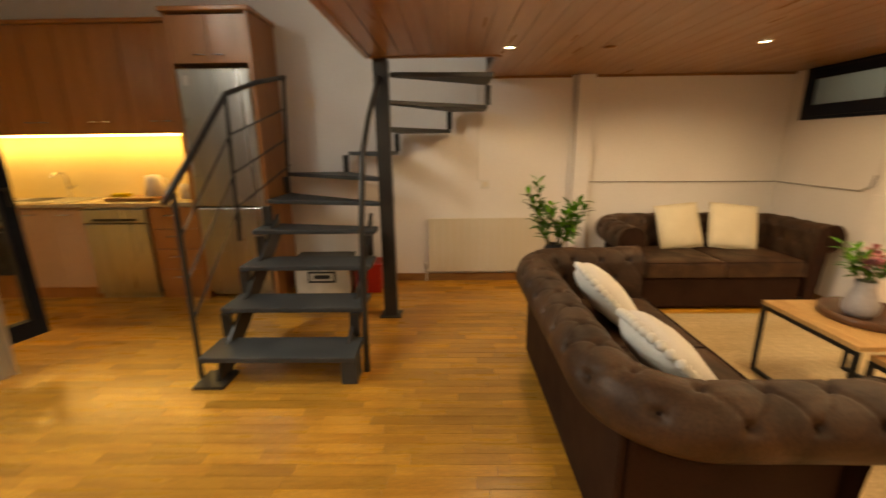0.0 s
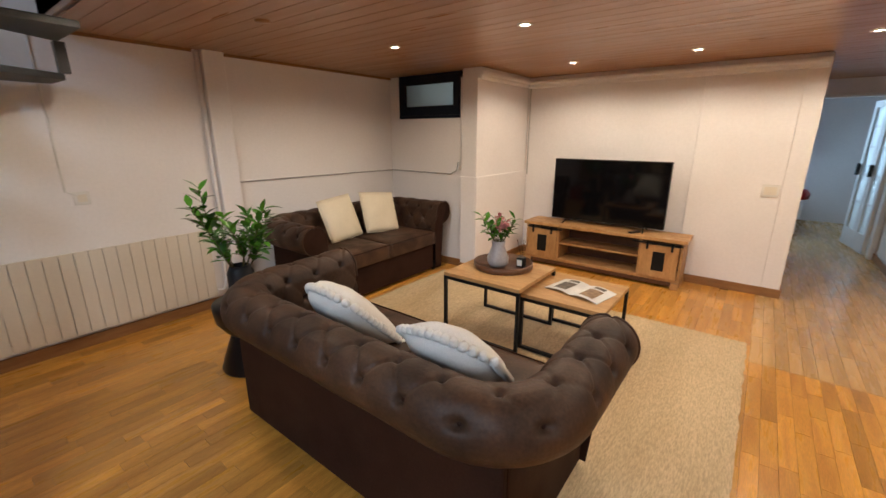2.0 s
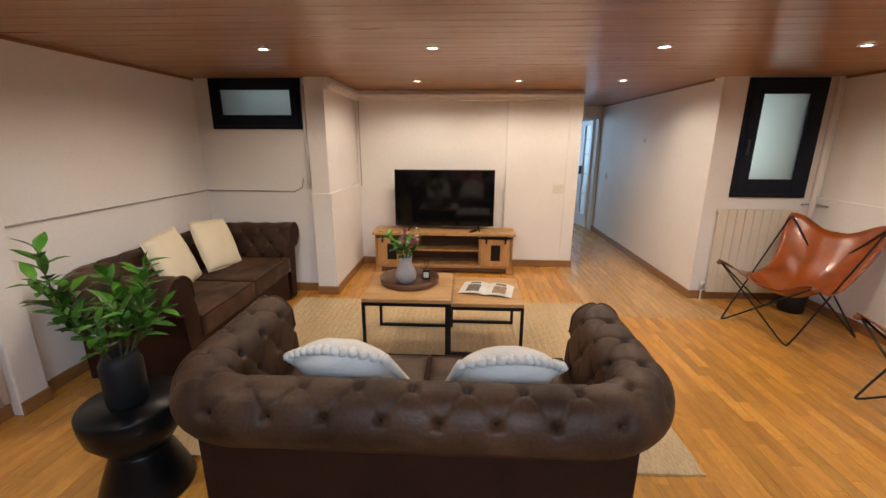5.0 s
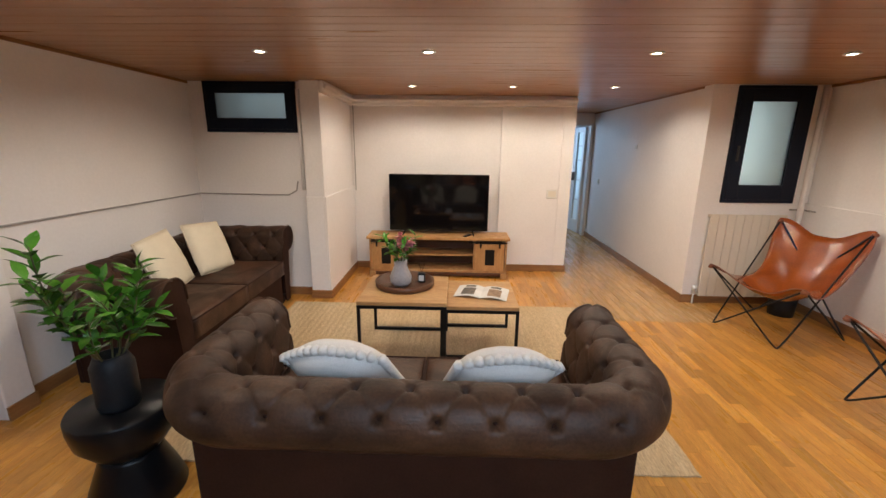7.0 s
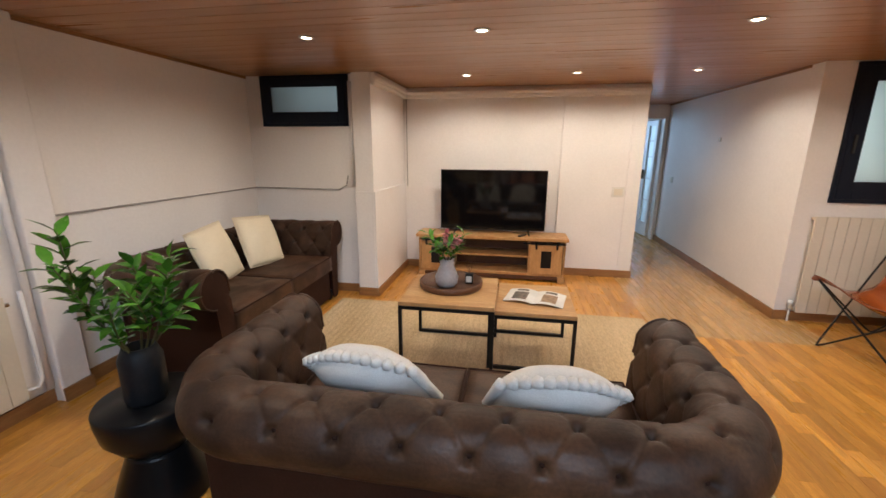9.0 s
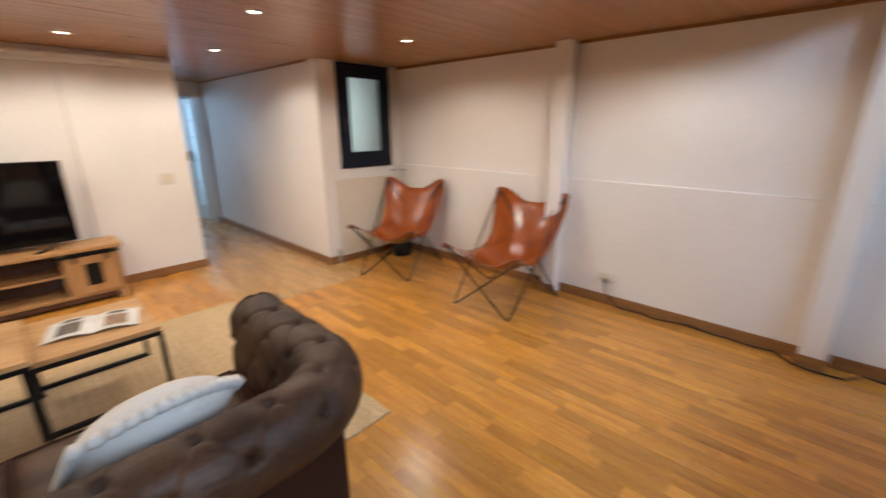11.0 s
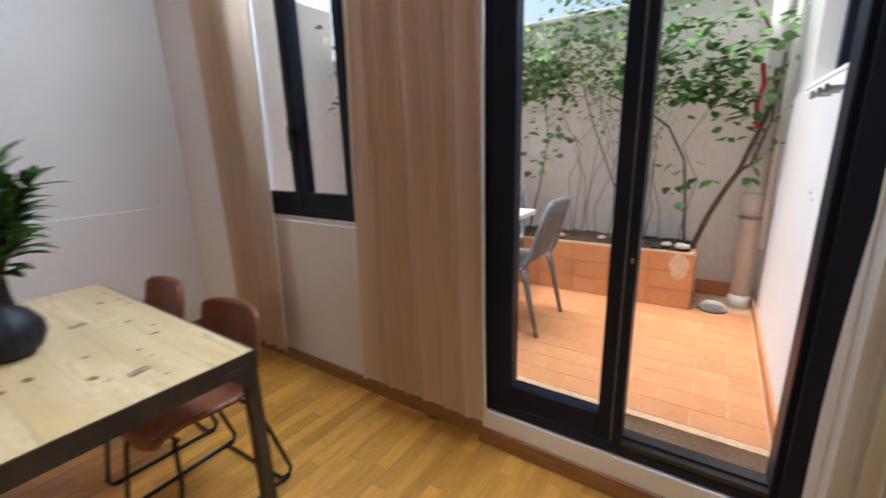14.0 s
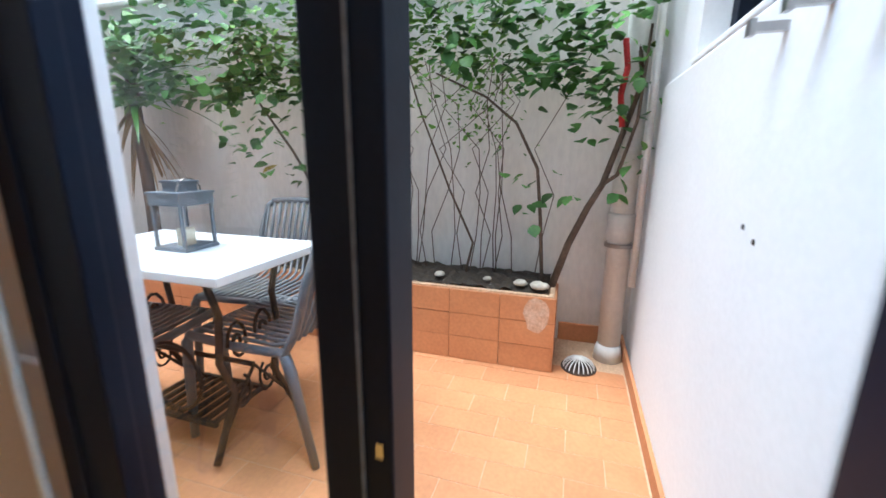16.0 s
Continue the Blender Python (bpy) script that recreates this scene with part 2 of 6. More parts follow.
setting("wall_east_pier", boxes((4.595, 4.635, 0.60, 1.32, 0, 1.983)), WALL, "shallow white plastered pier", bevel=0.008)
setting("beam_east", boxes((4.56, 4.635, 0.462, 3.12, 1.985, CEIL), (3.50, 4.56, 3.06, 3.12, 1.99, CEIL)), WALL, "white pipe boxing under the ceiling", bevel=0.02)
setting("wall_corridor_north", boxes((4.595, 7.0, 0.462, 0.60, 0, TOP)), WALL, "white plaster corridor wall")
setting("wall_corridor_south", boxes((3.60, 6.85, -0.63, -0.48, 0, TOP)), WALL, "long white plaster corridor wall")
setting("wall_corridor_end", boxes((6.85, 6.97, -0.63, -0.46, 0, TOP), (6.85, 6.97, -0.46, 0.46, 1.93, TOP)), WALL, "white corridor end wall with a doorway")
setting("wall_south_east", boxes((3.60, 3.75, -1.67, -0.63, 0, 1.03), (3.60, 3.75, -0.70, -0.63, 1.03, TOP), (3.60, 3.75, -1.67, -1.38, 1.03, TOP),
                                 (3.60, 3.75, -1.38, -0.70, 2.09, TOP)), WALL, "white plaster wall with a tall narrow window")
setting("wall_south", boxes((-2.95, 3.60, -1.67, -1.53, 0, TOP), (-2.80, 3.60, -1.53, -1.505, 0, 1.035)), WALL, "white plaster wall with a raised lower band", bevel=0.004)
for x in (-0.43, 1.40):
    setting("wall_south_post", boxes((x, x + 0.135, -1.505, -1.38, 0, CEIL)), WALL, "white painted post against the wall", bevel=0.012)
setting("wall_west", boxes((-2.95, -2.80, -1.53, -0.60, 0, TOP), (-2.95, -2.80, -0.60, 0.36, 0, 1.03), (-2.95, -2.80, 0.36, 1.13, 0, TOP), (-2.95, -2.80, 1.13, 2.27, 0, 0.185),
                           (-2.95, -2.80, 2.27, 2.45, 0, TOP), (-2.95, -2.80, -0.60, 0.36, 3.4, TOP), (-2.95, -2.80, 1.13, 2.27, 3.4, TOP),
                           (-2.80, -2.78, -1.505, -0.62, 0, 1.035), (-2.80, -2.78, -0.62, 1.11, 0, 1.0), (-2.80, -2.75, 1.12, 2.3, 0, 0.18)), WALL,
        "white plaster wall with patio door and window", bevel=0.004)
setting("wall_kitchen_south", boxes((-5.2, -2.95, 2.28, 2.45, 0, 1.66), (-5.2, -4.02, 2.28, 2.45, 1.66, TOP), (-2.98, -2.95, 2.28, 2.45, 1.66, TOP),
                                    (-4.02, -2.98, 2.28, 2.45, 2.8, TOP)), PATIOWALL, "white painted wall between patio and kitchen")
setting("wall_kitchen_west", boxes((-5.35, -5.2, 2.28, 4.55, 0, TOP)), WALL, "white plaster kitchen wall")
setting("ceiling_upper", boxes((-5.35, -2.95, 2.28, 4.55, TOP, TOP + 0.12), (-2.95, 4.8, -1.67, 4.55, TOP, TOP + 0.12), (4.8, 9.6, -1.6, 2.6, TOP, TOP + 0.12)), WALL, "white upper ceiling")
setting("floor_base", boxes((-5.2, 9.6, -1.67, 4.55, -0.12, -0.022)), DARKGAP, "dark underfloor")

# mezzanine: slab with a stair opening, and its boarded underside
setting("mezzanine_slab", boxes((-0.36, 4.7, -1.53, 3.40, CEIL + 0.03, 2.28), (0.60, 4.7, 3.40, 4.40, CEIL + 0.03, 2.28)), TRIMWOOD, "mezzanine floor slab")
setting("mezzanine_edge", boxes((-0.40, -0.36, -1.53, 3.40, CEIL - 0.012, 2.30), (-0.36, 0.60, 3.40, 3.425, CEIL - 0.012, 2.30), (0.60, 0.625, 3.425, 4.40, CEIL - 0.012, 2.30)), CEILWOOD, "varnished wooden mezzanine edge board")
bm = bmesh.new()
w = 0.118
i = 0
x = -0.36
while x < 6.85:
    x1 = min(x + w - 0.004, 6.85)
    y0, y1 = -1.53, 4.40
    if x1 < 0.625:
        y1 = 3.40
    if x > 3.55:
        y0, y1 = -0.63, 3.12
    if x > 4.6:
        y1 = 0.46
    box(bm, x, x1, y0, y1, CEIL, CEIL + 0.03)
    x += w
    i += 1
setting("ceiling", bm, CEILWOOD, "varnished reddish-brown wooden board ceiling", bevel=0.0)
bm = boxes((0.62, 1.44, 4.385, 4.40, CEIL - 0.022, CEIL), (1.6, 3.6, 4.385, 4.40, CEIL - 0.022, CEIL), (-0.3, 3.6, -1.53, -1.515, CEIL - 0.022, CEIL), (3.75, 6.85, -0.48, -0.468, CEIL - 0.02, CEIL))
setting("trim", bm, TRIMWOOD, "thin wooden ceiling moulding")

# baseboards
for spans in (((-1.42, 0.0, 4.385, 4.40), (0.0, 1.49, 4.385, 4.40), (1.49, 1.66, 4.315, 4.33), (1.66, 3.6, 4.385, 4.40)), ((3.585, 3.60, 3.30, 4.385),), ((3.486, 3.50, 3.086, 3.30), (3.50, 4.635, 3.086, 3.10)),
              ((4.622, 4.635, 1.32, 3.086), (4.582, 4.595, 0.45, 1.32)), ((4.595, 6.85, 0.448, 0.462),), ((3.586, 6.85, -0.48, -0.466),), ((3.586, 3.60, -1.505, -0.48),),
              ((-2.78, -0.45, -1.505, -1.491), (-0.31, 1.40, -1.505, -1.491), (1.535, 3.6, -1.505, -1.491), (-0.44, -0.28, -1.38, -1.366), (1.39, 1.545, -1.38, -1.366)),
              ((-2.78, -2.766, -1.491, 1.12), (-2.75, -2.736, 1.106, 2.3))):
    bm = bmesh.new()
    for a in spans:
        box(bm, *a, 0.0, 0.085)
    setting("baseboard", bm, TRIMWOOD, "brown wooden baseboard", bevel=0.003)


# ---- windows and doors ----
def framed(parent, names, axis, at, a0, a1, z0, z1, wide, deep, material, glass, rail=None, pane_name="pane"):
    """A rectangular frame in a wall plane, with a pane; axis is the wall's normal."""
    rail = rail or wide

    def flat(b0, b1, c0, c1, d):
        return (at - d, at + d, b0, b1, c0, c1) if axis == "x" else (b0, b1, at - d, at + d, c0, c1)
    f = part(names, boxes(flat(a0, a0 + wide, z0, z1, deep / 2), flat(a1 - wide, a1, z0, z1, deep / 2), flat(a0 + wide, a1 - wide, z0, z0 + rail, deep / 2), flat(a0 + wide, a1 - wide, z1 - wide, z1, deep / 2)),
             material, parent, bevel=0.004)
    p = part(pane_name, boxes(flat(a0 + wide - 0.005, a1 - wide + 0.005, z0 + rail - 0.005, z1 - wide + 0.005, 0.004)), glass, parent)
    p.visible_shadow = False
    return f


def window(name, label):
    ob = new(name)
    return tagged(ob, label, kind="structure")


w1 = window("window_1", "small high dark-framed window with frosted glass")
framed(w1, "window_frame", "x", 3.62, 3.36, 4.24, 1.64, 2.098, 0.03, 0.08, NAVY, FROST, pane_name="pane")
framed(w1, "sash", "x", 3.60, 3.39, 4.21, 1.67, 2.07, 0.075, 0.05, NAVY, FROST, rail=0.10)
w2 = window("window_2", "tall narrow dark-framed window with frosted glass")
framed(w2, "window_frame", "x", 3.62, -1.38, -0.70, 1.03, 2.09, 0.03, 0.08, NAVY, FROST)
framed(w2, "sash", "x", 3.60, -1.35, -0.73, 1.06, 2.06, 0.108, 0.05, NAVY, FROST, rail=0.14)
part("handle", boxes((3.555, 3.575, -0.78, -0.765, 1.42, 1.56)), STEEL_BLACK, w2)
w3 = window("window_3", "dark navy casement window overlooking the patio")
framed(w3, "window_frame", "x", -2.84, -0.60, 0.36, 1.03, 3.38, 0.045, 0.09, NAVY, GLASS, rail=0.05)
framed(w3, "sash", "x", -2.82, -0.56, -0.125, 1.075, 3.34, 0.06, 0.06, NAVY, GLASS, rail=0.10)
framed(w3, "sash", "x", -2.82, -0.115, 0.32, 1.075, 3.34, 0.06, 0.06, NAVY, GLASS, rail=0.10)
part("handle", boxes((-2.79, -2.765, -0.135, -0.115, 1.50, 1.54), (-2.765, -2.745, -0.135, -0.115, 1.42, 1.56)), STEEL_BLACK, w3)
d1 = window("door_1", "dark navy glazed patio double door, one leaf open")
framed(d1, "door_frame", "x", -2.82, 1.13, 2.27, 0.185, 3.38, 0.05, 0.12, NAVY, GLASS, rail=0.05).name = "door_frame"
for ob in [o for o in d1.children if o.name.startswith("pane")]:
    bpy.data.objects.remove(ob)
framed(d1, "door_leaf", "x", -2.80, 1.17, 1.745, 0.215, 3.34, 0.095, 0.07, NAVY, GLASS, rail=0.13)
# the open leaf turns on the far jamb
leaf = part("open_leaf", boxes((-0.035, 0.035, 0.0, 0.075, 0.215, 3.34), (-0.035, 0.035, 0.40, 0.475, 0.215, 3.34), (-0.035, 0.035, 0.075, 0.40, 0.215, 0.33), (-0.035, 0.035, 0.075, 0.40, 3.25, 3.34)), NAVY, d1,
            bevel=0.004, at=pose(-2.745, 2.245, 0, 0, 0, -15))
p = part("pane", boxes((-0.004, 0.004, 0.07, 0.405, 0.32, 3.26)), GLASS, leaf)
p.visible_shadow = False
part("handle", boxes((0.035, 0.075, 0.425, 0.445, 1.20, 1.22), (0.06, 0.075, 0.425, 0.445, 1.10, 1.22)), STEEL_BLACK, leaf)
part("threshold", boxes((-2.86, -2.76, 1.745, 2.22, 0.225, 0.25), (-2.80, -2.79, 1.745, 2.22, 0.25, 0.262)), STEEL_BLACK, d1)
part("seal", boxes((-2.7645, -2.761, 1.704, 1.709, 0.24, 3.3)), GREYSEAL, d1, "thin grey seal between the leaves")
part("latch", boxes((-2.766, -2.760, 1.725, 1.735, 1.0, 1.02)), CHROME, d1)
w4 = window("window_4", "dark framed kitchen window above the patio ledge")
framed(w4, "window_frame", "y", 2.40, -4.02, -2.98, 1.66, 2.80, 0.06, 0.08, NAVY, GLASS)
part("mullion", boxes((-3.53, -3.47, 2.36, 2.44, 1.72, 2.74)), NAVY, w4)
# light wells behind the frosted windows
setting("light_well", boxes((3.75, 4.3, 4.24, 4.32, 1.4, TOP), (4.22, 4.3, 3.30, 4.24, 1.4, TOP), (3.75, 4.3, 3.30, 4.32, 1.3, 1.4)), OUTWALL, "light well behind the high window")
setting("light_well", boxes((3.75, 4.3, -1.67, -1.6, 0.8, TOP), (4.22, 4.3, -1.6, -0.63, 0.8, TOP), (3.75, 4.3, -1.67, -0.63, 0.7, 0.8)), OUTWALL, "light well behind the tall window")
# far room past the corridor
setting("wall_far_room", boxes((9.5, 9.6, -1.6, 2.5, 0, TOP), (6.97, 9.6, -1.6, -1.5, 0, TOP), (6.97, 9.6, 2.5, 2.6, 0, TOP), (6.87, 6.97, 0.60, 2.5, 0, TOP), (6.87, 6.97, -1.6, -0.63, 0, TOP)), WALL, "white far room walls")
d2 = window("door_2", "white glazed interior door standing open")
part("door_frame", boxes((6.83, 6.99, -0.46, -0.42, 0, 1.93), (6.83, 6.99, -0.42, 0.462, 1.89, 1.93)), WHITEPAINT, d2, bevel=0.004)
for k in range(2):
    lf = part("door_leaf", boxes((0, 0.07, -0.02, 0.02, 0.02, 1.88), (0.29, 0.36, -0.02, 0.02, 0.02, 1.88), (0.07, 0.29, -0.02, 0.02, 0.02, 0.25), (0.07, 0.29, -0.02, 0.02, 1.80, 1.88),
                                 *((0.07, 0.29, -0.012, 0.012, z, z + 0.03) for z in (0.6, 0.95, 1.3, 1.55))), WHITEPAINT, d2, at=pose(7.0 + 0.37 * k, -0.40 + 0.05 * k, 0, 0, 0, 8 + 4 * k))
    p = part("pane", boxes((0.065, 0.295, -0.004, 0.004, 0.24, 1.81)), FROST, lf)
    p.visible_shadow = False
    part("handle", boxes((0.32, 0.34, 0.02, 0.06, 0.95, 1.1)), STEEL_BLACK, lf)


# ---- ceiling downlights ----
def downlight(x, y):
    d = thing("downlight", pose(x, y, CEIL), "small round recessed white ceiling downlight, lit", "downlight", "ceiling downlights")
    part("ring", lathe([(0.030, -0.001), (0.044, -0.001), (0.046, -0.006), (0.034, -0.010), (0.030, -0.004)], 24), WHITEPLASTIC, d, smooth=True)
    part("lens", lathe([(0.0, -0.006), (0.030, -0.005), (0.030, 0.0)], 20), BULB, d, "glowing warm lens")
    return d


first = downlight(2.34, 3.10)
SPOTS = [(2.34, 3.10), (2.34, 2.03), (2.35, 0.62), (2.35, -0.55), (3.815, 2.29), (3.815, 1.31), (3.815, 0.33), (0.65, 3.15), (0.65, -0.56)]
for k, (x, y) in enumerate(SPOTS):
    if k:
        copy_thing(first, pose(x, y, CEIL))
    lamp("downlight_lamp", "SPOT", pose(x, y, CEIL - 0.02), 28, (1.0, 0.83, 0.63), spot=(radians(164), 0.45), radius=0.03)
s = thing("smoke_detector", pose(1.35, 3.2, CEIL), "small flat round ceiling fitting", "ceiling fitting")
part("body", lathe([(0.0, -0.012), (0.04, -0.010), (0.045, 0.0)], 20), CEILWOOD, s, smooth=True)


# ---- radiators ----
def radiator(m, length, z0, z1, label):
    r = thing("radiator", m, label, "radiator")
    n = max(6, round(length / 0.078))
    step = length / n
    one = None
    for i in range(n):
        if one is None:
            bm = boxes((-step / 2 + 0.002, step / 2 - 0.002, -0.06, -0.045, z0, z1))
            box(bm, -0.012, 0.012, -0.045, -0.006, z0 + 0.03, z1 - 0.03)
            one = mesh_of("rib", bm, RADIATOR)
        ob = new("rib", one)
        ob.parent = r
        ob.matrix_basis = pose(-length / 2 + step * (i + 0.5), 0, 0)
    part("top_grille", boxes((-length / 2, length / 2, -0.045, -0.008, z1 - 0.03, z1 - 0.008)), RADIATOR, r)
    part("manifold", boxes((-length / 2, length / 2, -0.042, -0.015, z0 + 0.01, z0 + 0.045)), RADIATOR, r)
    part("valve", lathe([(0.016, 0), (0.016, 0.04), (0.02, 0.045), (0.02, 0.075), (0.0, 0.08)], 14, at=(-length / 2 - 0.03, -0.03, z0 + 0.02)), WHITEPLASTIC, r, smooth=True)
    part("bleed_cap", tube([(length / 2, -0.03, z1 - 0.05), (length / 2 + 0.03, -0.03, z1 - 0.05)], 0.012), CHROME, r)
    part("pipe", tube([(-length / 2 - 0.03, -0.03, z0 + 0.02), (-length / 2 - 0.03, -0.03, 0.0)], 0.008), WHITEPLASTIC, r)
    return r


radiator(pose(0.67, 4.40, 0), 1.34, 0.12, 0.70, "long cream ribbed radiator under the white wall")
radiator(pose(3.60, -0.97, 0, 0, 0, -90), 0.72, 0.09, 0.92, "cream ribbed radiator under the tall window")


# ---- spiral steel stair ----
st = thing("staircase", pose(0, 0, 0), "dark grey steel staircase winding round a square post", "staircase")
PX, PY, RISE = -0.29, 3.45, 0.2
part("post", boxes((PX - 0.055, PX + 0.055, PY - 0.05, PY + 0.05, 0.0, CEIL - 0.012)), STEEL_BLACK, st, "black square steel post", bevel=0.004)
part("base_plate", boxes((PX - 0.09, PX + 0.09, PY - 0.08, PY + 0.08, 0.0, 0.012)), STEEL_BLACK, st)


def outer(deg):
    """Where a line from the post meets the outside of the stair."""
    c, s = math.cos(radians(deg)), math.sin(radians(deg))
    best = 9
    if c < -1e-6:
        best = min(best, (-1.40 - PX) / c)
    if c > 1e-6:
        best = min(best, (0.58 - PX) / c)
    if s > 1e-6:
        best = min(best, (4.32 - PY) / s)
    return PX + best * c, PY + best * s


fronts = [2.33, 2.64, 2.95, 3.26]
angles = [168, 144, 120, 89, 58, 33, 5]
for k in range(1, 11):
    z = RISE * k
    if k <= 3:
        y0, y1 = fronts[k - 1], fronts[k] - 0.02
        pts = [(-1.33, y0), (-0.36, y0), (-0.36, y1), (-1.33, y1)]
    elif k == 4:
        pts = [(-1.37, 3.30), (-0.37, 3.30), (-0.37, 3.44), outer(170)]
    else:
        a0, a1 = angles[k - 5], angles[k - 4]
        near = lambda a: (PX + 0.07 * math.cos(radians(a)), PY + 0.07 * math.sin(radians(a)))
        pts = [near(a0), outer(a0)]
        for cx, cy in ((-1.40, 4.32), (0.58, 4.32)):
            ac = math.degrees(math.atan2(cy - PY, cx - PX))
            if a1 < ac < a0:
                pts.append((cx, cy))
        pts += [outer(a1), near(a1)]
    part("tread", prism(pts, z - 0.035, z), STEP, st, bevel=0.006)
    # riser bracket to the next tread
    if k <= 3:
        y = fronts[k] + 0.02
        for x in (-1.29, -0.42):
            part("bracket", boxes((x - 0.03, x + 0.03, y - 0.04, y, z, z + RISE - 0.035)), STEEL_BLACK, st)
    elif k == 4:
        part("bracket", boxes((-1.36, -1.30, 3.50, 3.56, z, z + RISE - 0.035)), STEEL_BLACK, st)
    elif k < 10:
        ox, oy = outer(angles[k - 4] + 1)
        part("bracket", boxes((ox - 0.025, ox + 0.025, oy - 0.05, oy, z, z + RISE - 0.035)), STEEL_BLACK, st)
for x in (-1.24, -0.44):
    bm = bmesh.new()
    v = []
    for dx in (-0.012, 0.012):
        v.append([bm.verts.new((x + dx, y, z)) for y, z in ((2.36, 0.0), (2.50, 0.0), (3.52, 0.72), (3.52, 0.90), (2.40, 0.12))])
    bm.faces.new(v[0])
    bm.faces.new(v[1][::-1])
    for i in range(5):
        j = (i + 1) % 5
        bm.faces.new((v[0][i], v[0][j], v[1][j], v[1][i]))
    part("stringer", bm, STEEL_BLACK, st)
part("foot", boxes((-0.46, -0.36, 2.36, 2.50, 0, 0.16)), STEP, st, bevel=0.004)
part("foot", boxes((-1.37, -1.18, 2.30, 2.50, 0, 0.02)), STEEL_BLACK, st)
# outer railing
part("rail_post", tube([(-1.38, 2.42, 0.0), (-1.38, 2.45, 1.20)], 0.016), STEEL_BLACK, st)
part("rail_post", tube([(-1.40, 3.15, 0.75), (-1.36, 3.15, 1.82)], 0.014), STEEL_BLACK, st)
part("rail_post", tube([(-1.36, 4.12, 1.02), (-1.30, 4.12, 2.08)], 0.016), STEEL_BLACK, st)
part("handrail", tube([(-1.38, 2.36, 1.15), (-1.38, 2.44, 1.22), (-1.37, 2.8, 1.52), (-1.36, 3.15, 1.82), (-1.33, 3.6, 1.96), (-1.30, 4.14, 2.08)], 0.02), STEEL_BLACK, st, smooth=True)
for d in (0.28, 0.55, 0.80):
    part("rail_bar", tube([(-1.38, 2.45, 1.22 - d), (-1.37, 3.15, 1.82 - d), (-1.32, 4.12, 2.08 - d)], 0.008), STEEL_BLACK, st)
# inner handrail beside the post
part("inner_rail", tube([(-0.33, 2.52, 0.0), (-0.33, 2.54, 0.30), (-0.33, 2.62, 1.0), (-0.33, 2.78, 1.40), (-0.32, 3.0, 1.64), (-0.30, 3.38, 1.95)], 0.02), STEEL_BLACK, st, smooth=True)

# things stored under the stair
CARDBOX = mat("white_cardboard", (0.62, 0.58, 0.52), None, 0.7, bump=0.05, mix=0.1)
INK = mat("black_ink", (0.02, 0.02, 0.02), None, 0.6, bump=0)
REDP = mat("red_plastic", (0.45, 0.02, 0.015), None, 0.4, bump=0.02)
BLUEP = mat("blue_fabric", (0.02, 0.16, 0.55), None, 0.7, bump=0.1)
c = thing("storage_box", pose(-1.06, 4.12, 0), "white carton with a black printed mark under the stair", "box")
part("carton", boxes((-0.27, 0.27, -0.14, 0.14, 0, 0.33)), CARDBOX, c, bevel=0.006)
part("lid", boxes((-0.285, 0.285, -0.155, 0.155, 0.33, 0.37)), STEEL_BLACK, c, "black lid", bevel=0.006)
part("printed_mark", boxes((-0.12, 0.12, -0.145, -0.141, 0.12, 0.14), (-0.12, 0.12, -0.145, -0.141, 0.22, 0.24), (-0.14, -0.12, -0.145, -0.141, 0.12, 0.24), (0.12, 0.14, -0.145, -0.141, 0.12, 0.24), (-0.08, 0.08, -0.145, -0.141, 0.16, 0.20)), INK, c)
c = thing("red_crate", pose(-0.60, 4.12, 0), "small red plastic crate under the stair", "crate")
part("body", boxes((-0.13, 0.13, -0.12, 0.12, 0, 0.28)), REDP, c, bevel=0.01)
part("rim", boxes((-0.145, 0.145, -0.135, 0.135, 0.28, 0.31)), REDP, c, bevel=0.006)


# ---- kitchen ----
def handle(parent, x, y, z, wide):
    part("handle", tube([(x - wide / 2, y, z), (x - wide / 2, y - 0.03, z), (x + wide / 2, y - 0.03, z), (x + wide / 2, y, z)], 0.006), CHROME, parent)


KF = 3.90
fridge = thing("refrigerator", pose(0, 0, 0), "tall stainless steel fridge freezer in a cherry cabinet", "refrigerator")
part("body", boxes((-2.13, -1.50, KF + 0.02, 4.38, 0.03, 2.12)), STAINLESS, fridge)
part("upper_door", boxes((-2.13, -1.50, KF - 0.05, KF + 0.016, 0.92, 2.12)), STAINLESS, fridge, bevel=0.015)
part("lower_door", boxes((-2.13, -1.50, KF - 0.05, KF + 0.016, 0.08, 0.91)), STAINLESS, fridge, bevel=0.015)
part("handle", tube([(-2.08, KF - 0.05, 1.2), (-2.08, KF - 0.10, 1.2), (-2.08, KF - 0.10, 1.7), (-2.08, KF - 0.05, 1.7)], 0.01), CHROME, fridge)
part("label", boxes((-2.07, -2.03, KF - 0.0545, KF - 0.051, 1.98, 2.06)), WHITEPLASTIC, fridge)
tall = thing("tall_cabinet", pose(0, 0, 0), "cherry wood cabinet round the fridge", "cabinet")
part("side_panel", boxes((-1.49, -1.455, KF - 0.04, 4.39, 0, 2.56)), CABWOOD, tall, bevel=0.003)
part("side_panel", boxes((-2.18, -2.145, KF - 0.04, 4.39, 0, 2.56)), CABWOOD, tall, bevel=0.003)
part("top_body", boxes((-2.145, -1.49, KF, 4.39, 2.16, 2.54)), CABWOOD, tall)
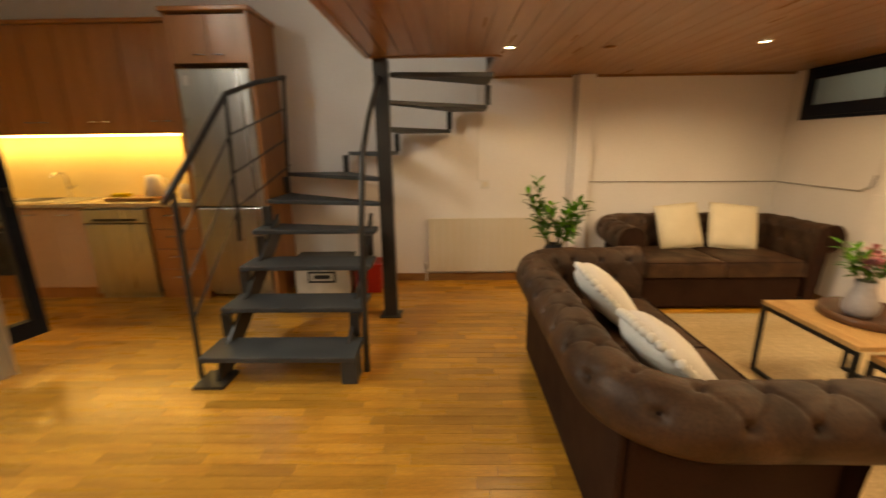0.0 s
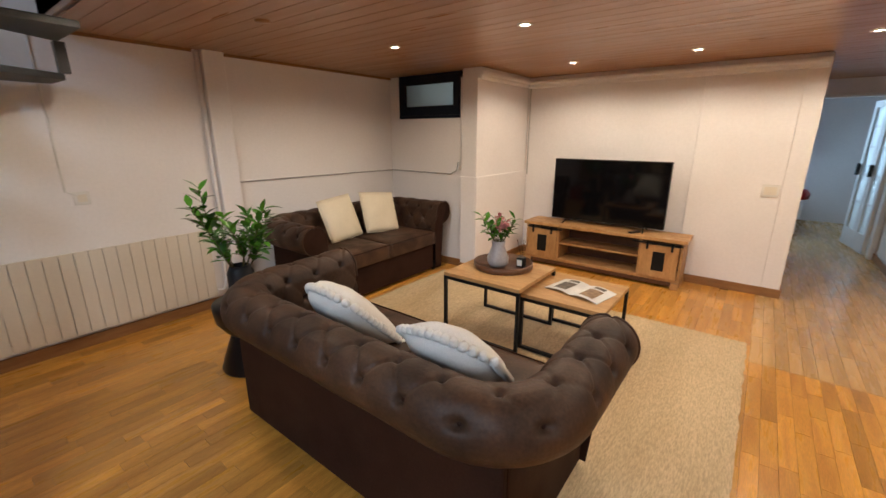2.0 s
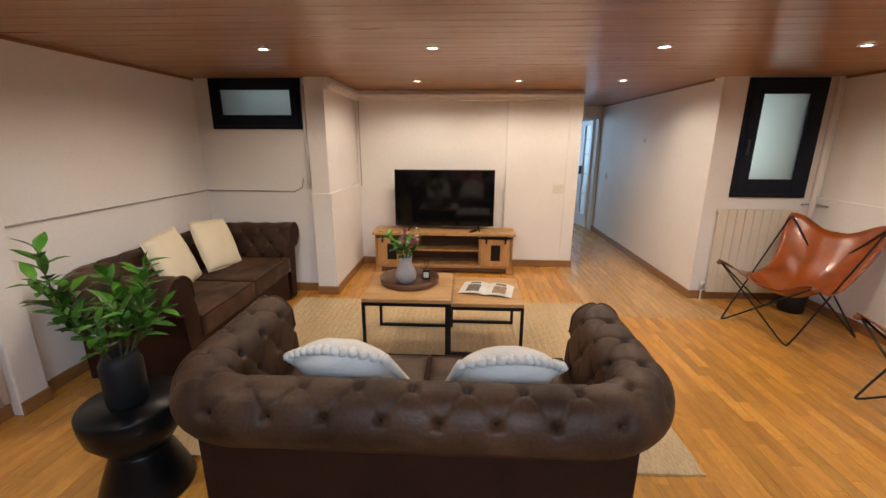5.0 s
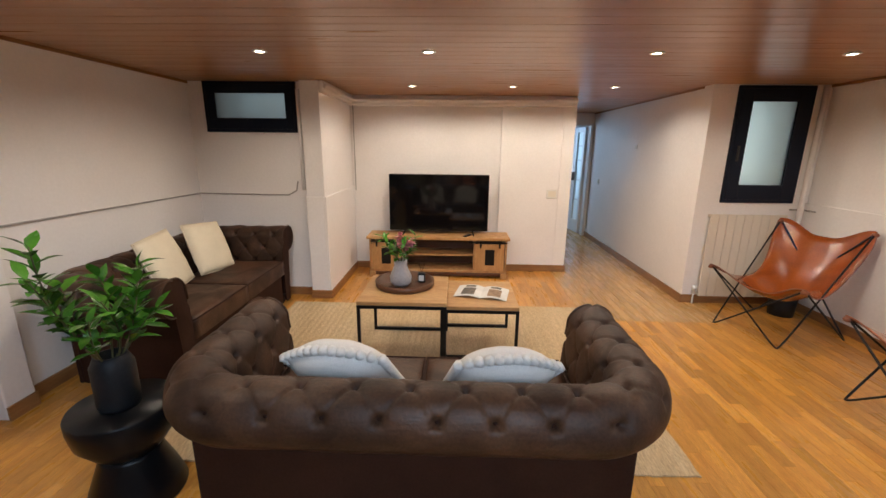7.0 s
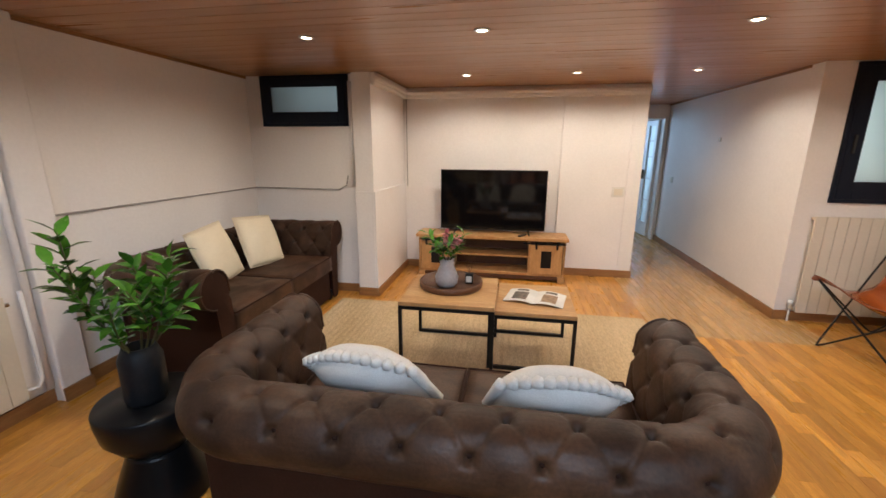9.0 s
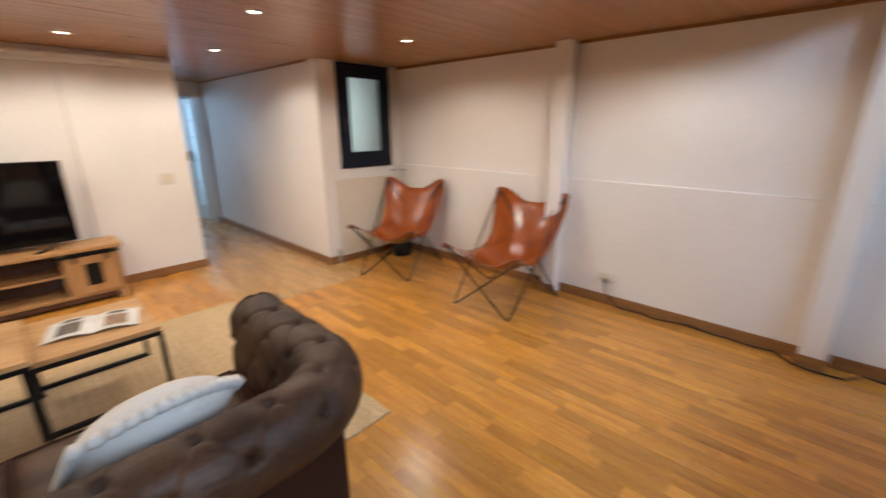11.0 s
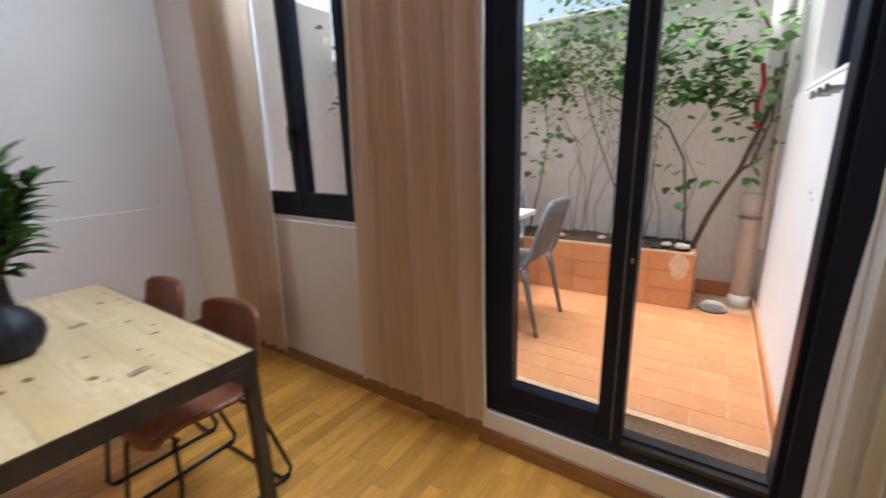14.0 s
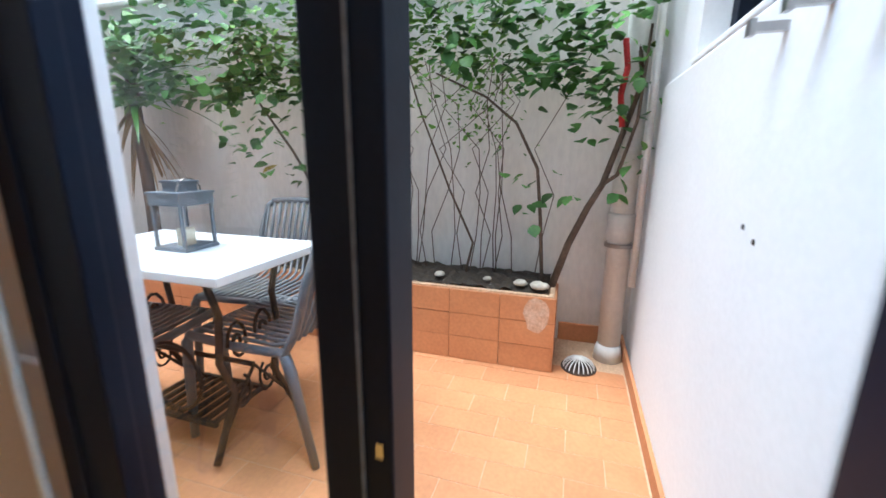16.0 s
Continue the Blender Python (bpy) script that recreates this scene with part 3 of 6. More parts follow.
for x0, x1 in ((-2.143, -1.82), (-1.816, -1.492)):
    dd = part("cabinet_door", boxes((x0, x1, KF - 0.035, KF - 0.002, 2.16, 2.54)), CABWOOD, tall, bevel=0.003)
    handle(dd, (x0 * 0.25 + x1 * 0.75) if x0 < -2 else (x0 * 0.75 + x1 * 0.25), KF - 0.035, 2.22, 0.08)
part("cornice", boxes((-2.20, -1.43, KF - 0.07, 4.39, 2.56, 2.60)), CABWOOD, tall, bevel=0.01)
xs = [-2.18, -2.75, -3.35, -3.95, -4.55, -5.15]
for a, b in zip(xs[1:], xs):
    u = thing("wall_cabinet", pose(0, 0, 0), "cherry wood wall cabinet over the worktop", "cabinet", "kitchen wall cabinets")
    part("body", boxes((a + 0.003, b - 0.003, 4.10, 4.39, 1.60, 2.54)), CABWOOD, u)
    m_ = (a + b) / 2
    for x0, x1 in ((a + 0.003, m_ - 0.002), (m_ + 0.002, b - 0.003)):
        dd = part("cabinet_door", boxes((x0, x1, 4.076, 4.098, 1.59, 2.54)), CABWOOD, u, bevel=0.003)
        handle(dd, x1 - 0.06 if x0 < m_ - 0.1 else x0 + 0.06, 4.076, 1.70, 0.06)
whole("cabinet_cornice", boxes((-5.15, -2.205, 4.05, 4.39, 2.545, 2.58)), CABWOOD, "cherry cornice above the wall cabinets", "trim", bevel=0.008)
whole("light_strip", boxes((-5.1, -2.25, 4.30, 4.36, 1.575, 1.598)), STRIP, "lit strip light under the wall cabinets", "light")
lamp("strip_lamp", "AREA", pose(-3.6, 4.28, 1.56), 14, (1.0, 0.72, 0.30), size=2.8, size_y=0.05)
setting("backsplash", boxes((-5.2, -2.18, 4.388, 4.40, 0.96, 1.60)), SPLASH, "pale yellow glazed backsplash")
whole("worktop", boxes((-5.2, -2.185, KF - 0.04, 4.387, 0.92, 0.96)), COUNTER, "beige stone kitchen worktop", "worktop", bevel=0.006)
dwsh = thing("dishwasher", pose(0, 0, 0), "stainless steel dishwasher under the worktop", "dishwasher")
part("body", boxes((-3.26, -2.65, KF + 0.02, 4.38, 0.0, 0.915)), STAINLESS, dwsh)
part("door", boxes((-3.26, -2.65, KF - 0.03, KF + 0.018, 0.06, 0.76)), STAINLESS, dwsh, bevel=0.008)
part("control_panel", boxes((-3.26, -2.65, KF - 0.03, KF + 0.018, 0.77, 0.90)), STAINLESS, dwsh, bevel=0.008)
part("grip", boxes((-3.17, -2.74, KF - 0.034, KF - 0.0305, 0.785, 0.81)), INK, dwsh)
dr = thing("drawer_unit", pose(0, 0, 0), "cherry drawer unit with four drawers", "cabinet")
part("body", boxes((-2.645, -2.185, KF + 0.02, 4.38, 0.0, 0.915)), CABWOOD, dr)
for z0, z1 in ((0.10, 0.30), (0.305, 0.50), (0.505, 0.70), (0.705, 0.905)):
    dd = part("drawer", boxes((-2.64, -2.19, KF - 0.005, KF + 0.018, z0, z1)), CABWOOD, dr, bevel=0.003)
    handle(dd, -2.415, KF - 0.005, (z0 + z1) / 2 + 0.03, 0.12)
for a, b in ((-3.95, -3.27), (-5.15, -4.56)):
    u = thing("base_cabinet", pose(0, 0, 0), "pale fronted kitchen base cabinet", "cabinet", "kitchen base cabinets")
    part("body", boxes((a + 0.003, b - 0.003, KF + 0.02, 4.38, 0.1, 0.915)), CABWOOD, u)
    m_ = (a + b) / 2
    for x0, x1 in ((a + 0.003, m_ - 0.002), (m_ + 0.002, b - 0.003)):
        dd = part("cabinet_door", boxes((x0, x1, KF - 0.005, KF + 0.018, 0.12, 0.905)), CABPALE, u, bevel=0.003)
        handle(dd, (x0 + x1) / 2, KF - 0.005, 0.85, 0.1)
ov = thing("oven", pose(0, 0, 0), "built-in oven with a black glass door", "oven")
part("body", boxes((-4.555, -3.955, KF + 0.02, 4.38, 0.0, 0.915)), CABWOOD, ov)
part("door", boxes((-4.54, -3.97, KF - 0.02, KF + 0.018, 0.25, 0.72)), INK, ov, "black glass door", bevel=0.005)
part("control_panel", boxes((-4.54, -3.97, KF - 0.02, KF + 0.018, 0.74, 0.86)), STAINLESS, ov, bevel=0.004)
handle(ov, -4.255, KF - 0.02, 0.69, 0.45)
for x in (-4.42, -4.1):
    part("knob", tube([(x, KF - 0.02, 0.80), (x, KF - 0.05, 0.80)], 0.018, 14), INK, ov)
for a, b in ((-5.15, -4.56), (-3.95, -3.27)):
    whole("plinth", boxes((a, b, KF + 0.03, KF + 0.05, 0.0, 0.1)), CABWOOD, "cherry plinth under the base cabinet", "trim")
snk = thing("sink", pose(-3.75, 4.12, 0.96), "stainless steel sink in the worktop", "sink")
part("rim", boxes((-0.36, 0.36, -0.2, 0.2, 0.0, 0.008)), STAINLESS, snk, bevel=0.003)
# no hollow is cut: a thin black plate paints the bowl's shade
part("bowl_shade", boxes((-0.3, 0.0, -0.16, 0.16, 0.0085, 0.011)), INK, snk)
tp = thing("tap", pose(-3.75, 4.33, 0.97), "chrome kitchen mixer tap", "tap")
part("spout", tube([(0, 0, 0), (0, 0, 0.2), (0, -0.04, 0.25), (0, -0.13, 0.25), (0, -0.16, 0.21)], 0.011), CHROME, tp, smooth=True)
part("lever", tube([(0.0, 0, 0.08), (0.07, 0, 0.12)], 0.008), CHROME, tp)
tr = thing("serving_tray", pose(-2.85, 4.10, 0.96), "brown wooden tray with kitchen things on the worktop", "tray")
part("base", boxes((-0.24, 0.24, -0.14, 0.14, 0, 0.035)), TRIMWOOD, tr, bevel=0.006)
kt = thing("kettle", pose(-2.72, 4.16, 0.995), "pale kettle on the tray", "kettle")
part("body", lathe([(0.0, 0), (0.085, 0.0), (0.08, 0.1), (0.06, 0.2), (0.0, 0.21)], 20), WHITEPLASTIC, kt, smooth=True)
part("handle", tube([(0.07, 0, 0.18), (0.13, 0, 0.16), (0.12, 0, 0.05), (0.08, 0, 0.04)], 0.009), WHITEPLASTIC, kt)
cup = thing("utensil_pot", pose(-2.42, 4.20, 0.96), "beige pot on the worktop", "pot")
part("body", lathe([(0.0, 0), (0.055, 0.0), (0.06, 0.14), (0.05, 0.14), (0.045, 0.02), (0.0, 0.02)], 18), CARDBOX, cup, smooth=True)
YEL = mat("yellow_cloth", (0.6, 0.45, 0.03), None, 0.8)
whole("dish_cloth", boxes((-3.08, -2.92, 4.03, 4.12, 0.996, 1.03)), YEL, "folded yellow cloth on the tray", "cloth", bevel=0.012)


# ---- wall fittings ----
PALECABLE = mat("grey_cable_duct", (0.42, 0.40, 0.38), None, 0.5, bump=0)


def socket_plate(m, label, w_=0.08, h_=0.08):
    s_ = thing("wall_socket", m, label, "socket")
    part("plate", boxes((-w_ / 2, w_ / 2, -0.010, 0, -h_ / 2, h_ / 2)), WHITEPLASTIC, s_, bevel=0.003)
    part("insert", boxes((-w_ / 2 + 0.02, w_ / 2 - 0.02, -0.013, -0.0105, -h_ / 2 + 0.02, h_ / 2 - 0.02)), RADIATOR, s_)
    return s_


socket_plate(pose(0.60, 4.40, 1.05), "white light switch on the white wall", 0.09, 0.09)
socket_plate(pose(4.595, 0.68, 0.98, 0, 0, -90), "double white switch plate beside the corridor", 0.13, 0.11)
socket_plate(pose(6.4, -0.48, 1.0, 0, 0, 180), "white switch plate in the corridor", 0.09, 0.09)
socket_plate(pose(5.1, -0.48, 1.55, 0, 0, 180), "small white plate on the corridor wall", 0.07, 0.05)
sk = socket_plate(pose(0.98, -1.505, 0.24, 0, 0, 180), "white double wall socket above the baseboard", 0.14, 0.08)
part("plug", boxes((-0.02, 0.02, -0.04, -0.013, -0.045, -0.01)), PALECABLE, sk, bevel=0.005)
CABLE = mat("black_cable", (0.015, 0.015, 0.015), None, 0.5, bump=0)
pts = [(0.98, -1.46, 0.22), (0.96, -1.455, 0.12), (0.85, -1.45, 0.02)]
for i in range(22):
    x = 0.75 - i * 0.085
    y = -1.465 + 0.02 * math.sin(i * 0.9)
    if -0.6 < x < -0.2:
        y = -1.345
    pts.append((x, y, 0.012 + 0.012 * max(0, math.sin(i * 1.7))))
whole("power_cable", tube(pts, 0.006, 6), CABLE, "black power cable lying along the baseboard", "cable", smooth=True)
whole("wall_cable", tube([(0.52, 4.392, 2.08), (0.52, 4.392, 1.10), (0.58, 4.392, 1.07)], 0.006, 6), WHITEPLASTIC, "white surface cable down to the switch", "cable")
whole("wall_cable", tube([(1.62, 4.392, 1.065), (3.58, 4.392, 1.05), (3.592, 4.38, 1.05), (3.592, 3.50, 1.045), (3.592, 3.42, 1.09), (3.592, 3.40, 1.18)], 0.007, 6), PALECABLE, "thin grey cable running along the wall", "cable")
whole("wall_cable", tube([(4.59, 3.07, 2.06), (4.59, 3.07, 1.0)], 0.006, 6), PALECABLE, "thin grey cable in the wall corner", "cable")
whole("wall_pipe", tube([(1.465, 4.375, 2.08), (1.465, 4.375, 0.1)], 0.018, 10), WALL, "white painted pipe beside the pier", "pipe", smooth=True)
whole("wall_pipe", tube([(3.55, -1.44, 0.1), (3.55, -1.44, 2.09)], 0.024, 10), WALL, "white painted pipe beside the tall window", "pipe", smooth=True)
whole("wall_pipe", tube([(3.57, 3.335, 1.1), (3.57, 3.335, 2.03)], 0.02, 10), WALL, "white painted pipe beside the high window", "pipe", smooth=True)
whole("wall_pipe", tube([(4.55, 0.47, 2.045), (4.55, 3.05, 2.045), (3.50, 3.05, 2.045)], 0.022, 10), WALL, "white painted pipe below the ceiling", "pipe", smooth=True)

whole("wall_pipe", tube([(1.345, 4.355, 0.17), (1.40, 4.355, 0.15), (1.43, 4.36, 0.19), (1.435, 4.37, 0.30), (1.437, 4.378, 0.70)], 0.011, 8), WALL, "white painted feed pipe curving up from the radiator", "pipe", smooth=True)
whole("wall_pipe", tube([(3.575, -1.36, 0.97), (3.575, -1.47, 0.97), (3.55, -1.488, 0.97), (3.44, -1.488, 0.97)], 0.008, 6), PALECABLE, "thin grey pipe bending round the corner by the tall window", "pipe", smooth=True)

# bed with bags in the far room
bd = thing("bed", pose(8.7, 1.2, 0), "low white bed in the far room", "bed")
part("mattress", boxes((-0.7, 0.7, -1.0, 1.0, 0.2, 0.5)), WHITEPAINT, bd, bevel=0.06)
part("base", boxes((-0.68, 0.68, -0.98, 0.98, 0.0, 0.19)), CARDBOX, bd, bevel=0.01)
bg = thing("bag", pose(8.35, 0.4, 0.5), "crumpled blue bag on the bed", "bag")
part("body", lathe([(0, 0), (0.18, 0.0), (0.2, 0.1), (0.12, 0.2), (0, 0.22)], 14, wobble=lambda q, z: 1 + 0.15 * math.sin(3 * q)), BLUEP, bg, smooth=True)
bg = thing("bag", pose(8.35, 0.02 + 0.25, 0.5), "small red bag on the bed", "bag")
part("body", lathe([(0, 0), (0.14, 0.0), (0.15, 0.08), (0.1, 0.15), (0, 0.16)], 14, wobble=lambda q, z: 1 + 0.12 * math.sin(4 * q)), REDP, bg, smooth=True)


# ---- furniture materials ----
HIDE = mat("worn_brown_suede_leather", (0.088, 0.044, 0.024), (0.030, 0.014, 0.008), 0.52, ior=1.36, scale=5, fine=90, bump=0.25, mix=0.5, rings=0.6, rough_vary=0.2)
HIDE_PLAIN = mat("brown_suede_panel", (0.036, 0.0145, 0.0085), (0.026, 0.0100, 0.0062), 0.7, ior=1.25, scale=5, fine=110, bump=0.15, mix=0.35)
LINEN = mat("cream_linen", (0.74, 0.66, 0.50), (0.68, 0.60, 0.45), 0.9, scale=5, fine=220, bump=0.3, mix=0.2)
WHITECLOTH = mat("white_cotton", (0.78, 0.76, 0.72), (0.72, 0.70, 0.66), 0.9, scale=5, fine=200, bump=0.3, mix=0.15)
JUTE = mat("woven_jute", (0.62, 0.47, 0.28), (0.53, 0.39, 0.22), 0.95, scale=4, fine=140, bump=0.5, mix=0.5, stretch=(0.25, 1, 1))
MANGO = mat("pale_mango_wood", (0.55, 0.33, 0.14), (0.42, 0.22, 0.08), 0.45, scale=2.2, fine=26, bump=0.06, stretch=(5, 1, 5), mix=0.35, rings=0.8)
MANGO_EW = mat("pale_mango_wood_front", (0.50, 0.29, 0.12), (0.37, 0.19, 0.07), 0.45, scale=2.5, fine=26, bump=0.06, stretch=(5, 5, 1), mix=0.35, rings=0.8, vary=0.12)
PINE = mat("knotty_pine_top", (0.70, 0.51, 0.29), (0.60, 0.41, 0.20), 0.30, scale=2.0, fine=22, bump=0.04, stretch=(6, 0.8, 6), mix=0.25, rings=0.5, coat=0.3)
KNOT = mat("pine_knot", (0.20, 0.09, 0.03), (0.3, 0.15, 0.06), 0.4, scale=40)
STEELGREY = mat("raw_dark_steel", (0.07, 0.065, 0.06), (0.04, 0.037, 0.035), 0.42, metal=0.6, scale=6, fine=90, bump=0.08, mix=0.4)
TAN = mat("tan_saddle_leather", (0.36, 0.085, 0.014), (0.22, 0.046, 0.008), 0.19, scale=5, fine=120, bump=0.12, mix=0.3, coat=0.6, rings=0.6)
COGNAC = mat("cognac_chair_leather", (0.25, 0.085, 0.038), (0.19, 0.060, 0.026), 0.40, scale=6, fine=130, bump=0.15, mix=0.25)
STONEWARE = mat("matt_charcoal_stoneware", (0.018, 0.019, 0.022), (0.011, 0.012, 0.014), 0.5, ior=1.36, scale=8, fine=100, bump=0.12, mix=0.3)
BLACKLAQ = mat("black_lacquered_metal", (0.006, 0.006, 0.007), (0.010, 0.010, 0.011), 0.34, ior=1.32, scale=5, fine=80, bump=0.05, mix=0.3)
GREYVASE = mat("grey_glazed_vase", (0.45, 0.42, 0.42), (0.36, 0.33, 0.33), 0.3, scale=9, fine=60, bump=0.05, mix=0.2)
LEAF = mat("glossy_green_leaf", (0.075, 0.21, 0.020), (0.032, 0.115, 0.012), 0.26, scale=9, fine=60, bump=0.08, mix=0.3, vary=0.45)
DARKLEAF = mat("dark_green_leaf", (0.048, 0.130, 0.022), (0.024, 0.075, 0.014), 0.42, scale=9, fine=60, bump=0.08, mix=0.3, vary=0.4)
STALK = mat("green_brown_stalk", (0.10, 0.09, 0.03), None, 0.6)
PETAL = mat("pink_petal", (0.62, 0.24, 0.26), (0.52, 0.15, 0.19), 0.6, vary=0.2)
TRAYWOOD = mat("dark_tray_wood", (0.13, 0.055, 0.025), (0.09, 0.036, 0.016), 0.4, scale=4, fine=40, mix=0.3)
SCREEN = mat("black_tv_screen", (0.004, 0.004, 0.005), None, 0.07, bump=0, mix=0.0, rough_vary=0.02)
PAPER = mat("magazine_paper", (0.72, 0.70, 0.66), None, 0.5, bump=0.02, mix=0.05)
PRINTTAN = mat("printed_tan_ink", (0.40, 0.26, 0.14), (0.2, 0.12, 0.07), 0.5, scale=30)
PRINTDARK = mat("printed_dark_ink", (0.05, 0.045, 0.04), (0.2, 0.16, 0.12), 0.5, scale=40)


# ---- chesterfield sofas ----
def sofa(m, label):
    s = thing("sofa", m, label, "sofa", "chesterfield sofas")
    W, D, T = 1.90, 0.88, 0.27
    hi, yb, yf = W / 2 - T, D / 2 - T, -D / 2 + 0.02
    # plan line of the inner face, arm to back to arm, with rounded corners
    plan = []
    rc = 0.10

    def add(p, n):
        plan.append((Vector(p), Vector(n)))
    for i in range(16):
        add((-hi, yf + (yb - rc - yf) * i / 16), (-1, 0))
    for i in range(9):
        q = math.pi / 2 * i / 8
        add((-hi + rc - rc * math.cos(q), yb - rc + rc * math.sin(q)), (-math.cos(q), math.sin(q)))
    for i in range(1, 44):
        add((-hi + rc + (2 * hi - 2 * rc) * i / 44, yb), (0, 1))
    for i in range(9):
        q = math.pi / 2 * i / 8
        add((hi - rc + rc * math.sin(q), yb - rc + rc * math.cos(q)), (math.sin(q), math.cos(q)))
    for i in range(1, 17):
        add((hi, yb - rc - (yb - rc - yf) * i / 16), (1, 0))
    # section: up the inner face, over the roll, down to the plain outer panel
    sec = []
    for i in range(9):
        f = i / 8
        sec.append((0.015 + 0.02 * f * f, 0.40 + 0.23 * f))
    c0, cz, r = 0.150, 0.645, 0.118
    for i in range(1, 26):
        a = radians(172 - 258 * i / 25)
        sec.append((c0 + r * math.cos(a), cz + r * math.sin(a)))
    lens = [0]
    for (a, b), (c, d) in zip(sec, sec[1:]):
        lens.append(lens[-1] + math.hypot(c - a, d - b))
    run = [0]
    for (p, n), (p2, n2) in zip(plan, plan[1:]):
        a, b = p + n * 0.15, p2 + n2 * 0.15
        run.append(run[-1] + (b - a).length)
    total = run[-1]
    nb = 16
    ds, du = total / nb, 0.128
    u0, rows = 0.05, 5

    def dimple(sv, u):
        depth = 0.0
        near = 9
        for k in range(rows):
            uu = u0 + k * du
            if abs(uu - u) > 0.17:
                continue
            off = 0.5 if k % 2 else 0.0
            j = round(sv / ds - 0.5 - off)
            for jj in (j - 1, j, j + 1):
                cs = (jj + 0.5 + off) * ds
                if 0.03 < cs < total - 0.03:
                    d = math.hypot((sv - cs), u - uu)
                    near = min(near, d)
        if u > u0 + (rows - 1) * du + 0.10:
            return 0.0
        depth = -0.022 * math.exp(-(near / 0.016) ** 2) - 0.008 * math.exp(-(near / 0.05) ** 2)
        # pleats on the diagonals between buttons
        if u < u0 + (rows - 1) * du + 0.02:
            a, b = sv / ds - 0.5, (u - u0) / (2 * du)
            p1, p2 = (a + b) - round(a + b), (a - b) - round(a - b)
            depth -= 0.006 * (math.exp(-(p1 / 0.045) ** 2) + math.exp(-(p2 / 0.045) ** 2))
        return depth

    fine = []
    for k in range(len(plan) - 1):
        for h in range(4):
            f = h / 4
            fine.append((plan[k][0].lerp(plan[k + 1][0], f), plan[k][1].lerp(plan[k + 1][1], f).normalized(), run[k] + (run[k + 1] - run[k]) * f))
    fine.append((plan[-1][0], plan[-1][1], run[-1]))
    dsec = []
    for k in range(len(sec) - 1):
        for h in range(3):
            f = h / 3
            dsec.append((sec[k][0] + (sec[k + 1][0] - sec[k][0]) * f, sec[k][1] + (sec[k + 1][1] - sec[k][1]) * f, lens[k] + (lens[k + 1] - lens[k]) * f))
    dsec.append((*sec[-1], lens[-1]))
    norms = []
    for k in range(len(dsec)):
        a, b = dsec[max(0, k - 1)], dsec[min(len(dsec) - 1, k + 1)]
        t = Vector((b[0] - a[0], b[1] - a[1])).normalized()
        norms.append(Vector((-t.y, t.x)))
    grid = []
    for p, n, sv in fine:
        row = []
        for (wv, z, u), nn in zip(dsec, norms):
            d = dimple(sv, u)
            wv2, z2 = wv + nn.x * d, z + nn.y * d
            row.append((p.x + n.x * wv2, p.y + n.y * wv2, z2 + 0.004 * noise.noise(Vector((p.x * 5, p.y * 5, z * 5)))))
        grid.append(row)
    bm = sheet(grid)
    part("tufted_back", bm, HIDE, s, "deep-buttoned rolled back and arms", smooth=True)
    # front faces of the arms
    for e, sx in ((0, -1), (-1, 1)):
        row = grid[e]
        bm = bmesh.new()
        lo = [bm.verts.new((x, y - 0.004, z)) for x, y, z in row]
        cx, cz2 = sx * (hi + c0), cz
        mid = bm.verts.new((cx, row[0][1] - 0.022, cz2))
        for a, b in zip(lo, lo[1:]):
            bm.faces.new((a, b, mid))
        bot = [bm.verts.new((sx * (hi + 0.02), row[0][1] - 0.004, 0.03)), bm.verts.new((sx * (hi + 0.115), row[0][1] - 0.004, 0.03))]
        bm.faces.new((lo[0], mid, lo[-1], bot[1], bot[0]))
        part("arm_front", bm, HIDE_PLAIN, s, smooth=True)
        part("scroll_piping", tube([(x, y - 0.008, z) for x, y, z in row[21:]], 0.006, 6), HIDE, s, smooth=True)
    # buttons, each sunk in its dimple
    bme = mesh_of("button", lathe([(0, -0.004), (0.010, -0.002), (0.011, 0.002), (0.006, 0.006), (0, 0.007)], 10), HIDE_PLAIN, True)
    for k in range(rows):
        uu = u0 + k * du
        i = min(range(len(dsec)), key=lambda q: abs(dsec[q][2] - uu))
        for j in range(nb):
            cs = (j + 0.5 + (0.5 if k % 2 else 0)) * ds
            if not 0.05 < cs < total - 0.05:
                continue
            q = min(range(len(fine)), key=lambda t: abs(fine[t][2] - cs))
            p, n, _ = fine[q]
            nn = norms[i]
            normal = Vector((n.x * nn.x, n.y * nn.x, nn.y))
            ob = new("button", bme)
            ob.parent = s
            ob.matrix_basis = Matrix.Translation(Vector(grid[q][i]) + normal * 0.003) @ normal.to_track_quat("Z", "Y").to_matrix().to_4x4()
    # plain outer panels below the roll
    g, ge = 0.15, 0.09
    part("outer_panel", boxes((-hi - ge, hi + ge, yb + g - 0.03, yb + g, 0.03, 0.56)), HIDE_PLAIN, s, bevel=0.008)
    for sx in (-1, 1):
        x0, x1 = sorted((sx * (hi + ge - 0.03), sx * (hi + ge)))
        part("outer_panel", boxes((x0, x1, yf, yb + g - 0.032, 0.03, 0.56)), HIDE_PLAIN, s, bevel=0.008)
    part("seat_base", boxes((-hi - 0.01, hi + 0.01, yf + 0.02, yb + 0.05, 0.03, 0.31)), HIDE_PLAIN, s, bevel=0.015)
